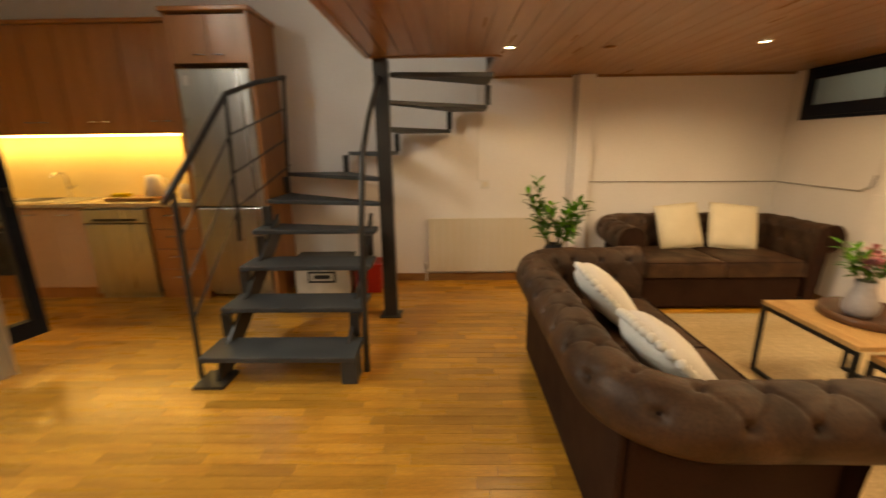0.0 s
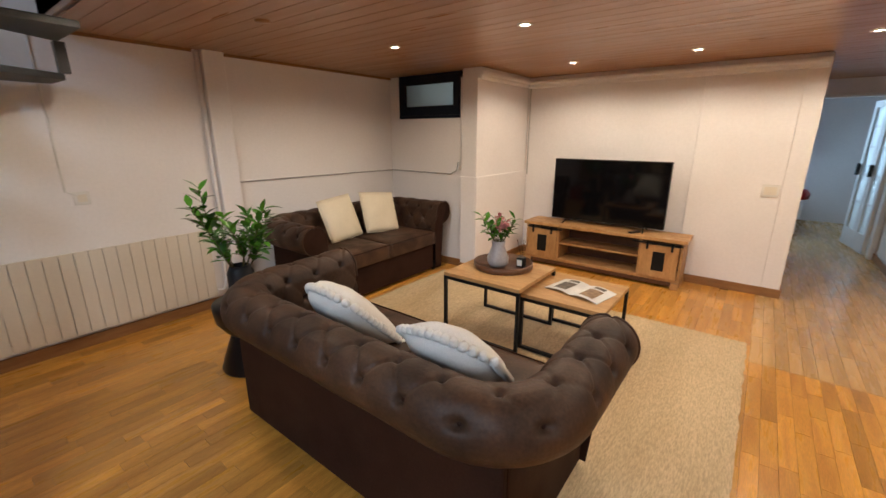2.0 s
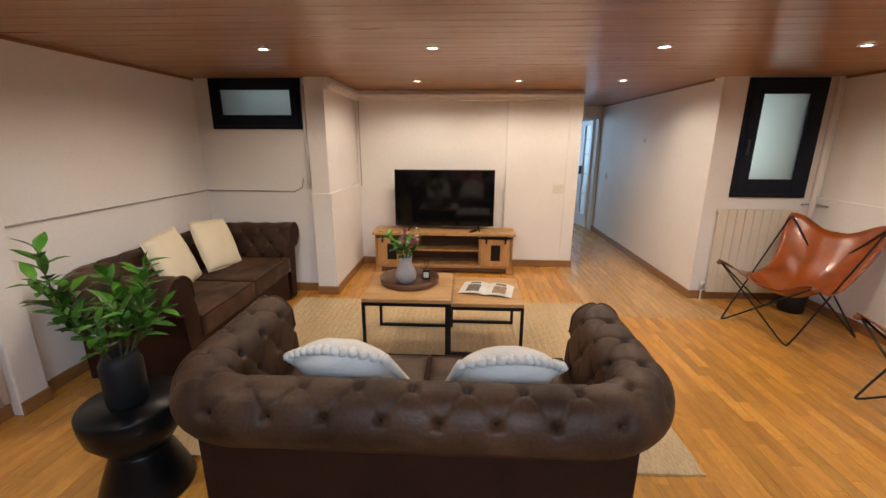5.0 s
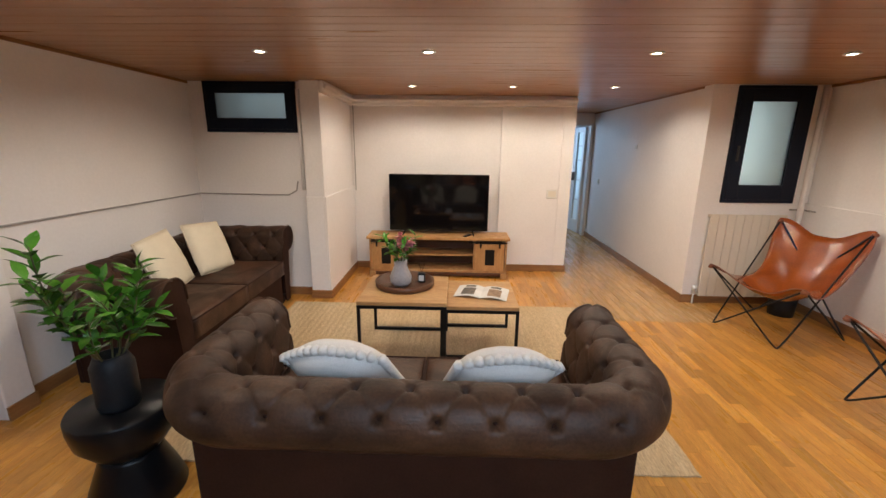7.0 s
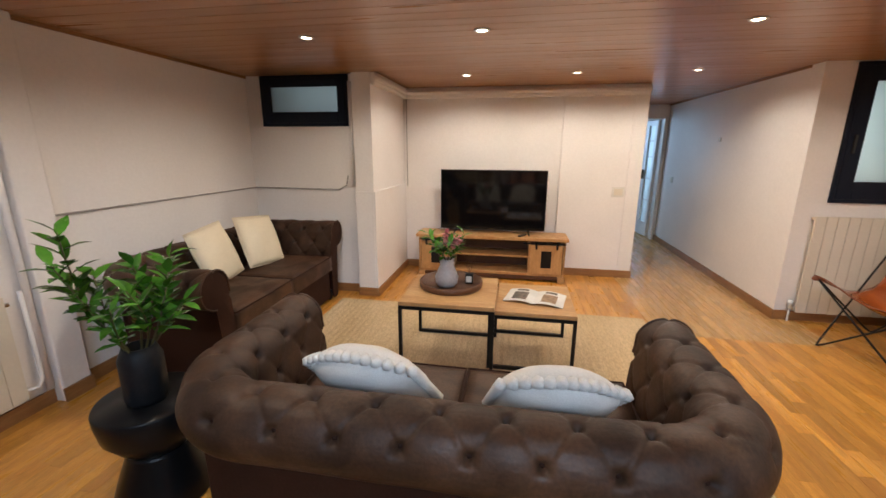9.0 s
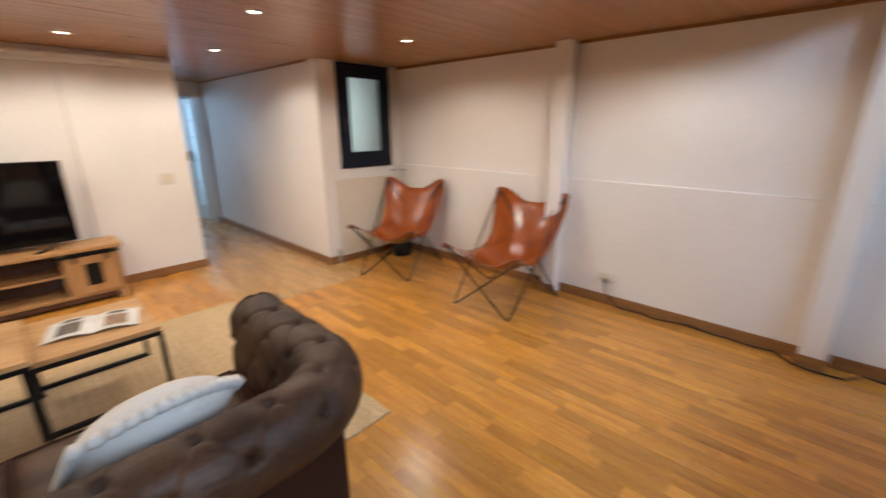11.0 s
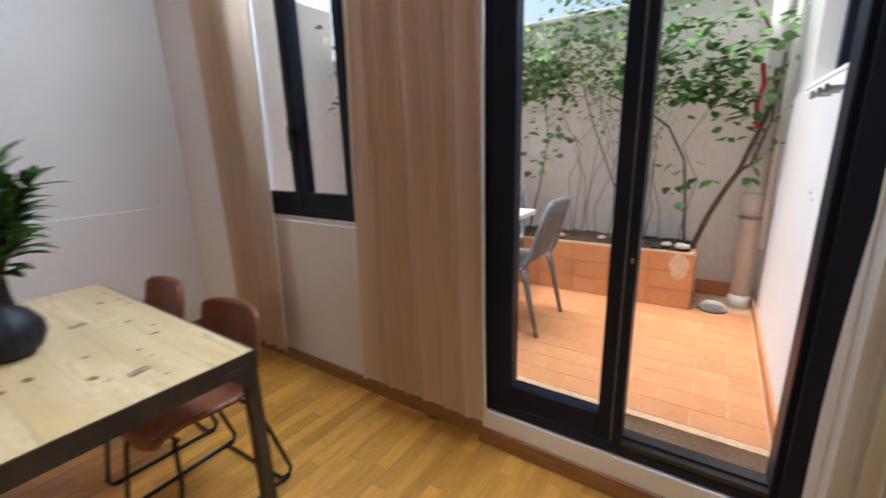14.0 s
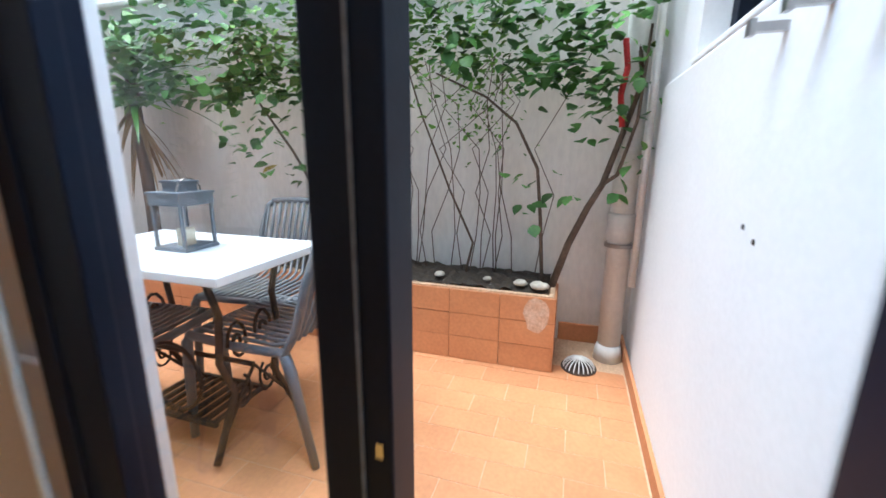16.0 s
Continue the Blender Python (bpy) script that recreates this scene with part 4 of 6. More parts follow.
    for sx in (-1, 1):
        x0, x1 = sorted((sx * 0.005, sx * (hi + 0.005)))
        bm = bmesh.new()
        N = 14
        top = []
        for i in range(N + 1):
            row = []
            for j in range(N + 1):
                fx, fy = i / N, j / N
                x = x0 + (x1 - x0) * fx
                y = yf - 0.01 + (yb + 0.02 - yf) * fy
                edge = min(fx, 1 - fx, fy, 1 - fy)
                row.append((x, y, 0.445 + 0.02 * min(1, edge * 5) ** 0.5 + 0.006 * noise.noise(Vector((x * 4, y * 4, sx)))))
            top.append(row)
        sheet(top, bm)
        rim = [top[i][0] for i in range(N + 1)] + [top[N][j] for j in range(1, N + 1)] + [top[i][N] for i in range(N - 1, -1, -1)] + [top[0][j] for j in range(N - 1, 0, -1)]
        sheet([rim, [(x, y, 0.42) for x, y, z in rim], [(x, y, 0.315) for x, y, z in rim]], bm, closed_u=True)
        bmesh.ops.remove_doubles(bm, verts=bm.verts, dist=0.0005)
        cu = part("seat_cushion", bm, HIDE, s, smooth=True)
        part("piping", tube([(x, y, z + 0.001) for x, y, z in rim], 0.006, 6, closed=True), HIDE_PLAIN, cu, smooth=True)
    for x in (-hi - 0.05, hi + 0.05):
        for y in (yf + 0.06, yb + 0.05):
            part("leg", lathe([(0.02, 0), (0.035, 0.03), (0.028, 0.06), (0.04, 0.10)], 12, at=(x, y, 0)), BLACKLAQ, s, smooth=True)
    return s


s1 = sofa(pose(1.085, 1.985, 0, 0, 0, 90), "dark brown deep-buttoned chesterfield sofa on the jute rug")
s2 = copy_thing(s1, pose(2.60, 3.91, 0))
tagged(s2, "dark brown buttoned chesterfield sofa against the white wall")


def pillow(m, size, thick, material, label, poms=False):
    p = thing("cushion", m, label, "cushion", "sofa cushions")
    bm = bmesh.new()
    N = 18
    for side in (1, -1):
        g = []
        for i in range(N + 1):
            row = []
            for j in range(N + 1):
                a, b = 2 * i / N - 1, 2 * j / N - 1
                h = thick / 2 * max(0.0, (1 - a * a) * (1 - b * b)) ** 0.42
                pinch = 1 - 0.06 * (1 - b * b) * a * a
                pinch2 = 1 - 0.06 * (1 - a * a) * b * b
                row.append((a * size / 2 * pinch2, side * h + 0.006 * noise.noise(Vector((a * 3, b * 3, side + size))), b * size / 2 * pinch - (0.10 * a * a if poms else 0)))
            g.append(row)
        sheet(g, bm)
    bmesh.ops.remove_doubles(bm, verts=bm.verts, dist=0.012)
    part("cover", bm, material, p, smooth=True)
    edge = []
    for k in range(48):
        t = k / 48 * 4
        a, b = [(t * 2 - 1, -1), (1, (t - 1) * 2 - 1), (1 - (t - 2) * 2, 1), (-1, 1 - (t - 3) * 2)][int(t)]
        edge.append((a * size / 2 * (1 - 0.055 * (1 - a * a)), 0, b * size / 2 * (1 - 0.055 * (1 - b * b)) - (0.10 * a * a if poms else 0)))
    if poms:
        pm = mesh_of("pompom", lathe([(0, -0.022), (0.016, -0.015), (0.023, 0), (0.016, 0.015), (0, 0.022)], 9, wobble=lambda q, z: 1 + 0.15 * math.sin(3 * q + z * 90)), material, True)
        for e in edge[::1]:
            ob = new("pompom", pm)
            ob.parent = p
            ob.matrix_basis = pose(*e, 40 * e[0], 90 * e[2], 0)
    else:
        part("piping", tube(edge, 0.005, 6, closed=True), material, p, smooth=True)
    return p


pillow(pose(1.10, 2.31, 0.625, -44, 0, 90 - 3) @ pose(0, 0, 0, 0, 5, 0), 0.41, 0.19, WHITECLOTH, "white cushion with pompom edge leaning on the sofa back", True)
pillow(pose(1.10, 1.64, 0.615, -46, 0, 90 + 4) @ pose(0, 0, 0, 0, -6, 0), 0.41, 0.19, WHITECLOTH, "white cushion with pompom edge in the sofa corner", True)
pillow(pose(2.44, 4.0, 0.665, -20, 0, 6) @ pose(0, 0, 0, 0, -4, 0), 0.43, 0.13, LINEN, "cream linen cushion on the far sofa")
pillow(pose(2.93, 3.96, 0.665, -22, 0, -4) @ pose(0, 0, 0, 0, 6, 0), 0.43, 0.13, LINEN, "cream linen cushion tilted on the far sofa")

# ---- rug ----
bm = bmesh.new()
nx, ny = 60, 110
g = []
for i in range(nx + 1):
    row = []
    for j in range(ny + 1):
        x, y = 1.24 + (3.36 - 1.24) * i / nx, 0.65 + (3.42 - 0.65) * j / ny
        ex = 0.012 * noise.noise(Vector((i * 0.4, j * 0.4, 3)))
        row.append((x + (ex if i in (0, nx) else 0), y + (ex if j in (0, ny) else 0), 0.009 + 0.003 * (j % 2) + 0.0015 * noise.noise(Vector((i * 0.9, j * 0.9, 0)))))
    g.append(row)
sheet(g, bm)
rim = [g[i][0] for i in range(nx + 1)] + g[nx][1:] + [g[i][ny] for i in range(nx - 1, -1, -1)] + [g[0][j] for j in range(ny - 1, 0, -1)]
sheet([rim, [(x, y, 0.001) for x, y, z in rim]], bm, closed_u=True)
whole("rug", bm, JUTE, "natural woven jute rug under the sofas and coffee tables", "rug")


# ---- coffee tables ----
def coffee_table(m, w_, d_, h, label):
    t = thing("coffee_table", m, label, "coffee table", "nesting coffee tables")
    part("tabletop", boxes((-w_ / 2, w_ / 2, -d_ / 2, d_ / 2, h - 0.028, h)), MANGO, t, bevel=0.004)
    a = 0.011
    for sx in (-1, 1):
        for sy in (-1, 1):
            part("leg", boxes((sx * (w_ / 2 - a) - a, sx * (w_ / 2 - a) + a, sy * (d_ / 2 - a) - a, sy * (d_ / 2 - a) + a, 0.012, h - 0.03)), BLACKLAQ, t)
    for sx in (-1, 1):
        x = sx * (w_ / 2 - a)
        part("stretcher", boxes((x - a, x + a, -d_ / 2 + 2 * a, d_ / 2 - 2 * a, 0.012, 0.034)), BLACKLAQ, t)
        part("top_rail", boxes((x - a, x + a, -d_ / 2 + 2 * a, d_ / 2 - 2 * a, h - 0.052, h - 0.03)), BLACKLAQ, t)
    return t


coffee_table(pose(2.48, 2.205, 0), 0.60, 0.62, 0.49, "square coffee table with pale wood top and black frame")
coffee_table(pose(2.58, 1.66, 0), 0.58, 0.56, 0.425, "lower square coffee table tucked beside the taller one")

tray = thing("round_tray", pose(2.55, 2.225, 0.49), "round dark wooden tray on the coffee table", "tray")
part("dish", lathe([(0.0, 0.0), (0.215, 0.0), (0.222, 0.01), (0.225, 0.045), (0.215, 0.045), (0.212, 0.012), (0.0, 0.010)], 40), TRAYWOOD, tray, smooth=True, bevel=0.0)
vs = thing("flower_vase", pose(2.51, 2.25, 0.50), "grey glazed vase of green leaves and pink flowers", "vase")
part("body", lathe([(0.0, 0), (0.055, 0), (0.078, 0.03), (0.082, 0.07), (0.062, 0.12), (0.047, 0.16), (0.052, 0.20), (0.045, 0.20), (0.04, 0.16), (0.0, 0.14)], 24), GREYVASE, vs, smooth=True)


def leaf_into(bm, at, way, length, width, curl=0.25, up=Vector((0, 0, 1))):
    """A folded pointed leaf of eight faces."""
    way = way.normalized()
    side = way.cross(up)
    side = side.normalized() if side.length > 1e-3 else Vector((1, 0, 0))
    nrm = side.cross(way)
    prev = None
    for f, wd in ((0.0, 0.05), (0.25, 0.75), (0.55, 1.0), (0.8, 0.6), (1.0, 0.02)):
        c = at + way * (length * f) - nrm * (curl * length * f * f)
        ring = [bm.verts.new(c + side * (width / 2 * wd * k) + nrm * (0.12 * width * wd * abs(k))) for k in (-1, 0, 1)]
        if prev:
            for k in range(2):
                bm.faces.new((prev[k], prev[k + 1], ring[k + 1], ring[k]))
        prev = ring


def sprig(parent, base, tip, rng, n, length, width, material, bend=0.1, spread=1.0, bare=0.25, thick=0.004):
    base, tip = Vector(base), Vector(tip)
    side = Vector((rng.uniform(-1, 1), rng.uniform(-1, 1), 0)) * bend
    pts = [base.lerp(tip, f) + side * math.sin(math.pi * f) for f in (i / 6 for i in range(7))]
    st_ = part("stem", tube(pts, [thick * (1 - 0.5 * i / 6) for i in range(7)], 5), STALK, parent, smooth=True)
    bm = bmesh.new()
    for i in range(n):
        f = bare + (1 - bare) * i / max(1, n - 1)
        k = min(5, int(f * 6))
        at = pts[k].lerp(pts[k + 1], f * 6 - k)
        d = (pts[k + 1] - pts[k]).normalized()
        q = i * 2.4 + rng.uniform(-0.5, 0.5)
        o = d.orthogonal().normalized()
        o = Matrix.Rotation(q, 3, d) @ o
        way = (d * rng.uniform(0.5, 0.9) + o * spread * rng.uniform(0.6, 1.0))
        leaf_into(bm, at, way, length * rng.uniform(0.7, 1.15), width * rng.uniform(0.75, 1.2), rng.uniform(0.1, 0.4))
    part("leaves", bm, material, st_, smooth=True)


rng = random.Random(11)
for i in range(9):
    q = i * 0.7
    r_ = rng.uniform(0.05, 0.14)
    sprig(vs, (0, 0, 0.15), (r_ * math.cos(q), r_ * math.sin(q), 0.20 + rng.uniform(0.08, 0.2)), rng, 9, 0.075, 0.035, LEAF, 0.02, bare=0.4)
for i in range(5):
    at = Vector((rng.uniform(-0.05, 0.05), -0.05 + rng.uniform(-0.06, 0.05), 0.33 + rng.uniform(-0.05, 0.05)))
    bm = bmesh.new()
    for k in range(22):
        w_ = Vector((rng.gauss(0, 1), rng.gauss(0, 1), rng.gauss(0, 1)))
        leaf_into(bm, at, w_, 0.046, 0.028, 0.1)
    part("blossom", bm, PETAL, vs, "pink blossom", smooth=True)
df = thing("reed_diffuser", pose(2.60, 2.10, 0.50), "small dark bottle with reed sticks on the tray", "diffuser")
part("bottle", boxes((-0.028, 0.028, -0.028, 0.028, 0, 0.075)), BLACKLAQ, df, bevel=0.006)
part("paper_label", boxes((-0.0295, -0.0285, -0.02, 0.02, 0.015, 0.06)), PAPER, df)
for i in range(5):
    part("reed", tube([(0, 0, 0.07), (0.03 * math.cos(i * 1.3), 0.05 * math.sin(i * 1.3), 0.21)], 0.0015, 4), TRAYWOOD, df)
mg = thing("magazine", pose(2.57, 1.63, 0.425, 0, 0, 78), "open magazine with printed pictures on the low table", "magazine")
for sx in (-1, 1):
    g = []
    for i in range(9):
        f = i / 8
        z = 0.004 + 0.022 * math.sin(math.pi * min(1, f * 0.95 + 0.05)) * (1 - 0.5 * f)
        g.append([(sx * 0.20 * f, y, z) for y in (-0.13, 0.13)])
    pg = part("page", sheet(g), PAPER, mg, solid=0.003)
    for x0, x1, y0, y1, mt in ((0.05, 0.15, -0.05, 0.10, PRINTTAN if sx < 0 else PRINTDARK), (0.06, 0.14, -0.11, -0.07, PRINTDARK)):
        gg = []
        for i in range(7):
            f = (x0 + (x1 - x0) * i / 6) / 0.2
            z = 0.006 + 0.022 * math.sin(math.pi * min(1, f * 0.95 + 0.05)) * (1 - 0.5 * f)
            gg.append([(sx * 0.2 * f, y, z) for y in (y0, y1)])
        part("printed_picture", sheet(gg), mt, pg)

# ---- television and its cabinet ----
tc = thing("tv_cabinet", pose(4.40, 2.045, 0, 0, 0, -90), "rustic pale wood television cabinet with barn doors", "cabinet")
CW, CD = 1.68, 0.36
part("top", boxes((-CW / 2, CW / 2, -CD / 2, CD / 2, 0.465, 0.50)), MANGO_EW, tc, bevel=0.006)
part("bottom", boxes((-CW / 2 + 0.03, CW / 2 - 0.03, -CD / 2 + 0.02, CD / 2 - 0.01, 0.07, 0.10)), MANGO_EW, tc, bevel=0.004)
part("plinth", boxes((-CW / 2 + 0.02, CW / 2 - 0.02, -CD / 2 + 0.03, -CD / 2 + 0.055, 0.025, 0.065)), TRAYWOOD, tc, bevel=0.003)
for x in (-CW / 2 + 0.03, -0.44, 0.42, CW / 2 - 0.05):
    part("upright", boxes((x, x + 0.022, -CD / 2 + 0.02, CD / 2 - 0.01, 0.10, 0.464)), MANGO_EW, tc)
for sx in (-1, 1):
    part("foot", boxes((sx * (CW / 2 - 0.06) - 0.035, sx * (CW / 2 - 0.06) + 0.035, -CD / 2 + 0.01, CD / 2 - 0.02, 0.0, 0.068)), MANGO_EW, tc, bevel=0.004)
part("shelf", boxes((-0.417, 0.419, -CD / 2 + 0.04, CD / 2 - 0.01, 0.27, 0.29)), MANGO_EW, tc)
part("back_panel", boxes((-CW / 2 + 0.03, CW / 2 - 0.03, CD / 2 - 0.009, CD / 2, 0.08, 0.464)), TRAYWOOD, tc)
part("rail", boxes((-CW / 2 + 0.05, -0.38, -CD / 2 - 0.002, -CD / 2 + 0.006, 0.435, 0.45)), BLACKLAQ, tc)
part("rail", boxes((0.36, CW / 2 - 0.03, -CD / 2 - 0.002, -CD / 2 + 0.006, 0.435, 0.45)), BLACKLAQ, tc)
for x0, x1 in ((-CW / 2 + 0.06, -0.44), (0.44, CW / 2 - 0.06)):
    d_ = part("barn_door", boxes((x0, x1, -CD / 2 + 0.006, -CD / 2 + 0.019, 0.10, 0.425)), MANGO_EW, tc, bevel=0.003)
    m_ = (x0 + x1) / 2
    part("metal_panel", boxes((m_ - 0.055, m_ + 0.055, -CD / 2 + 0.002, -CD / 2 + 0.0055, 0.17, 0.36)), BLACKLAQ, d_, "black metal panel")
    for x in (x0 + 0.05, x1 - 0.07):
        part("hanger", boxes((x, x + 0.022, -CD / 2 - 0.008, -CD / 2 - 0.003, 0.38, 0.465)), BLACKLAQ, d_)
tv = thing("television", pose(4.43, 2.045, 0.50, 0, 0, -90), "large black flat television standing on the cabinet", "television")
part("screen", boxes((-0.585, 0.585, -0.025, -0.012, 0.045, 0.705)), SCREEN, tv, bevel=0.003)
part("bezel", boxes((-0.59, 0.59, -0.012, 0.03, 0.04, 0.71)), BLACKLAQ, tv, bevel=0.004)
part("maker_mark", boxes((-0.03, 0.03, -0.0265, -0.0255, 0.048, 0.055)), CHROME, tv)
for sx in (-1, 1):
    part("foot", tube([(sx * 0.40, -0.005, 0.05), (sx * 0.42, -0.12, 0.006)], 0.008, 6), BLACKLAQ, tv)
    part("foot", tube([(sx * 0.40, 0.005, 0.05), (sx * 0.42, 0.10, 0.006)], 0.008, 6), BLACKLAQ, tv)
rc = thing("remote_control", pose(4.32, 1.70, 0.50, 0, 0, 60), "small black remote control on the cabinet", "remote control")
part("body", boxes((-0.02, 0.02, -0.07, 0.07, 0, 0.016)), BLACKLAQ, rc, bevel=0.005)

# ---- stool with the leafy vase ----
sl = thing("side_stool", pose(1.06, 3.25, 0), "black metal hourglass stool beside the sofa", "stool")
part("lower_cone", lathe([(0.0, 0), (0.185, 0.0), (0.19, 0.012), (0.165, 0.09), (0.118, 0.215), (0.112, 0.235)], 40), BLACKLAQ, sl, smooth=True)
part("upper_bowl", lathe([(0.112, 0.235), (0.14, 0.265), (0.185, 0.33), (0.197, 0.40), (0.198, 0.44), (0.192, 0.45), (0.0, 0.45)], 40), BLACKLAQ, sl, smooth=True, bevel=0.0)
va = thing("leafy_vase", pose(1.05, 3.25, 0.45), "black cylinder vase with bright green leafy branches", "vase")
part("vase", lathe([(0.0, 0), (0.072, 0.0), (0.078, 0.02), (0.078, 0.19), (0.066, 0.215), (0.058, 0.235), (0.05, 0.235), (0.05, 0.05), (0, 0.05)], 28), STONEWARE, va, smooth=True)
rng = random.Random(5)
for tip, n in (((-0.26, 0.05, 0.66), 17), ((-0.16, 0.12, 0.76), 15), ((-0.08, -0.08, 0.52), 14), ((0.10, 0.0, 0.48), 14), ((0.22, -0.05, 0.60), 18), ((0.30, 0.06, 0.54), 15), ((0.18, 0.15, 0.55), 14), ((0.0, 0.18, 0.55), 13), ((-0.20, -0.12, 0.48), 12), ((0.12, -0.18, 0.42), 11)):
    tip = (tip[0] * 0.80, tip[1] * 0.80, tip[2] * 0.94)
    sprig(va, (tip[0] * 0.06, tip[1] * 0.06, 0.15), tip, rng, int(n * 1.35), 0.098, 0.046, LEAF, 0.05, 0.85, bare=0.40, thick=0.005)


# ---- butterfly chairs ----
def butterfly(m, label):
    b = thing("butterfly_chair", m, label, "armchair", "tan butterfly chairs")
    BL, BR, FL, FR = Vector((-0.335, -0.355, 0.90)), Vector((0.335, -0.355, 0.90)), Vector((-0.362, 0.42, 0.525)), Vector((0.362, 0.42, 0.525))
    g = []
    N = 24

    def bend(p, q, r, v):
        return tuple(p[k] * (1 - v) ** 2 + 2 * q[k] * v * (1 - v) + r[k] * v * v for k in (0, 1))
    for i in range(N + 1):
        v = i / N
        # the middle line falls down the back and runs forward along the seat; the edges hang higher
        yc, zc = bend((-0.40, 0.80), (-0.15, 0.06), (0.34, 0.40), v)
        ye, ze = bend((-0.42, 0.915), (-0.17, 0.15), (0.43, 0.535), v)
        wide = 0.37 - 0.075 * math.sin(math.pi * v) ** 1.2
        wide -= 0.03 * max(0.0, 1 - v / 0.10) ** 2
        row = []
        for j in range(N + 1):
            u = 2 * j / N - 1
            f = min(1.0, max(0.0, (abs(u) - 0.15) / 0.80))
            e = f * f * (3 - 2 * f)
            curl = 0.07 * abs(u) ** 4 * max(0.0, 1 - 2.2 * v)
            row.append((u * wide, yc * (1 - e) + ye * e + curl, zc * (1 - e) + ze * e))
        g.append(row)
    part("leather_sling", sheet(g), TAN, b, "glossy tan saddle leather sling", smooth=True, solid=0.005)
    part("edge_binding", tube([g[0][j] for j in range(N + 1)] + [g[i][N] for i in range(1, N + 1)] + [g[N][j] for j in range(N - 1, -1, -1)] + [g[i][0] for i in range(N - 1, 0, -1)], 0.005, 6, closed=True), COGNAC, b, smooth=True)
    for tip, z in ((BL, 1), (BR, 1), (FL, 0), (FR, 0)):
        part("corner_pocket", lathe([(0, -0.02), (0.022, -0.012), (0.026, 0.0), (0.018, 0.014), (0, 0.02)], 10, at=tuple(tip - Vector((0, 0, 0.012)))), COGNAC, b, smooth=True)

    def hoop(p, foot, q):
        foot = Vector(foot)
        a, c = p.lerp(foot, 0.90), q.lerp(foot, 0.90)
        return [p, p.lerp(foot, 0.5), a, a.lerp(foot, 0.6) + (c - a) * 0.05, foot + (a + c - 2 * foot) * 0.12, c.lerp(foot, 0.6) - (c - a) * 0.05, c, q.lerp(foot, 0.5), q]
    for p, foot, q in ((FL, (0.27, 0.42, 0.0), BR), (FR, (-0.27, 0.42, 0.0), BL), (FL, (-0.36, -0.28, 0.0), BR), (FR, (0.36, -0.28, 0.0), BL)):
        pts = [Vector((v_.x, v_.y, max(0.009, v_.z))) for v_ in hoop(p, foot, q)]
        part("frame_rod", tube(pts, 0.007, 8), BLACKLAQ, b, smooth=True)
    return b


b1 = butterfly(pose(1.66, -1.03, 0, 0, 0, 3), "tan leather butterfly chair on thin black rods by the white wall")
b2 = copy_thing(b1, pose(2.97, -0.97, 0, 0, 0, 22))
tagged(b2, "tan leather butterfly chair turned in the corner by the radiator")
bb = thing("waste_basket", pose(3.33, -1.28, 0), "small dark basket behind the butterfly chair", "basket")
part("body", lathe([(0.0, 0), (0.10, 0), (0.12, 0.24), (0.11, 0.24), (0.095, 0.02), (0, 0.02)], 20), STONEWARE, bb, smooth=True)

# ---- dining table ----
dt = thing("dining_table", pose(-1.43, -0.01, 0), "dining table with pale knotty pine top and dark steel frame", "dining table")
TWX, TWY = 0.955, 1.42
nb = 7
for i in range(nb):
    x0 = -TWX / 2 + 0.008 + (TWX - 0.016) * i / nb
    x1 = -TWX / 2 + 0.008 + (TWX - 0.016) * (i + 1) / nb - 0.0012
    part("board", boxes((x0, x1, -TWY / 2 + 0.008, TWY / 2 - 0.008, 0.738, 0.772)), PINE, dt, at=pose(0, 0, 0.0004 * (i % 2)))
for x0, x1, y0, y1 in ((-TWX / 2, TWX / 2, -TWY / 2, -TWY / 2 + 0.006), (-TWX / 2, TWX / 2, TWY / 2 - 0.006, TWY / 2), (-TWX / 2, -TWX / 2 + 0.006, -TWY / 2 + 0.007, TWY / 2 - 0.007), (TWX / 2 - 0.006, TWX / 2, -TWY / 2 + 0.007, TWY / 2 - 0.007)):
    part("apron", boxes((x0, x1, y0, y1, 0.705, 0.771)), STEELGREY, dt)
for sx in (-1, 1):
    for sy in (-1, 1):
        x, y = sx * (TWX / 2 - 0.024), sy * (TWY / 2 - 0.024)
        part("leg", boxes((x - 0.022, x + 0.022, y - 0.022, y + 0.022, 0, 0.737)), STEELGREY, dt, bevel=0.003)
        bm = bmesh.new()
        prism([(0, 0), (-sx * 0.11, 0), (0, -0.11)], -0.003, 0.003, bm)
        part("corner_plate", bm, STEELGREY, dt, at=Matrix.Translation((x, sy * (TWY / 2 + 0.003), 0.735)) @ Matrix.Rotation(radians(90), 4, "X"))
        for k in range(3):
            part("rivet", tube([(x - sx * 0.02 * k, sy * (TWY / 2 + 0.005), 0.72), (x - sx * 0.02 * k, sy * (TWY / 2 + 0.010), 0.72)], 0.004, 8), STEELGREY, dt)
rng = random.Random(8)
for i in range(26):
    x, y = rng.uniform(-0.44, 0.44), rng.uniform(-0.66, 0.66)
    r_ = rng.uniform(0.004, 0.013)
    part("knot", lathe([(r_, 0.0), (r_ * 0.9, 0.0008), (0, 0.001)], 12), KNOT, dt, at=pose(x, y, 0.7722, 0, 0, rng.uniform(0, 90)) @ Matrix.Diagonal((1, 1.6, 1, 1)))
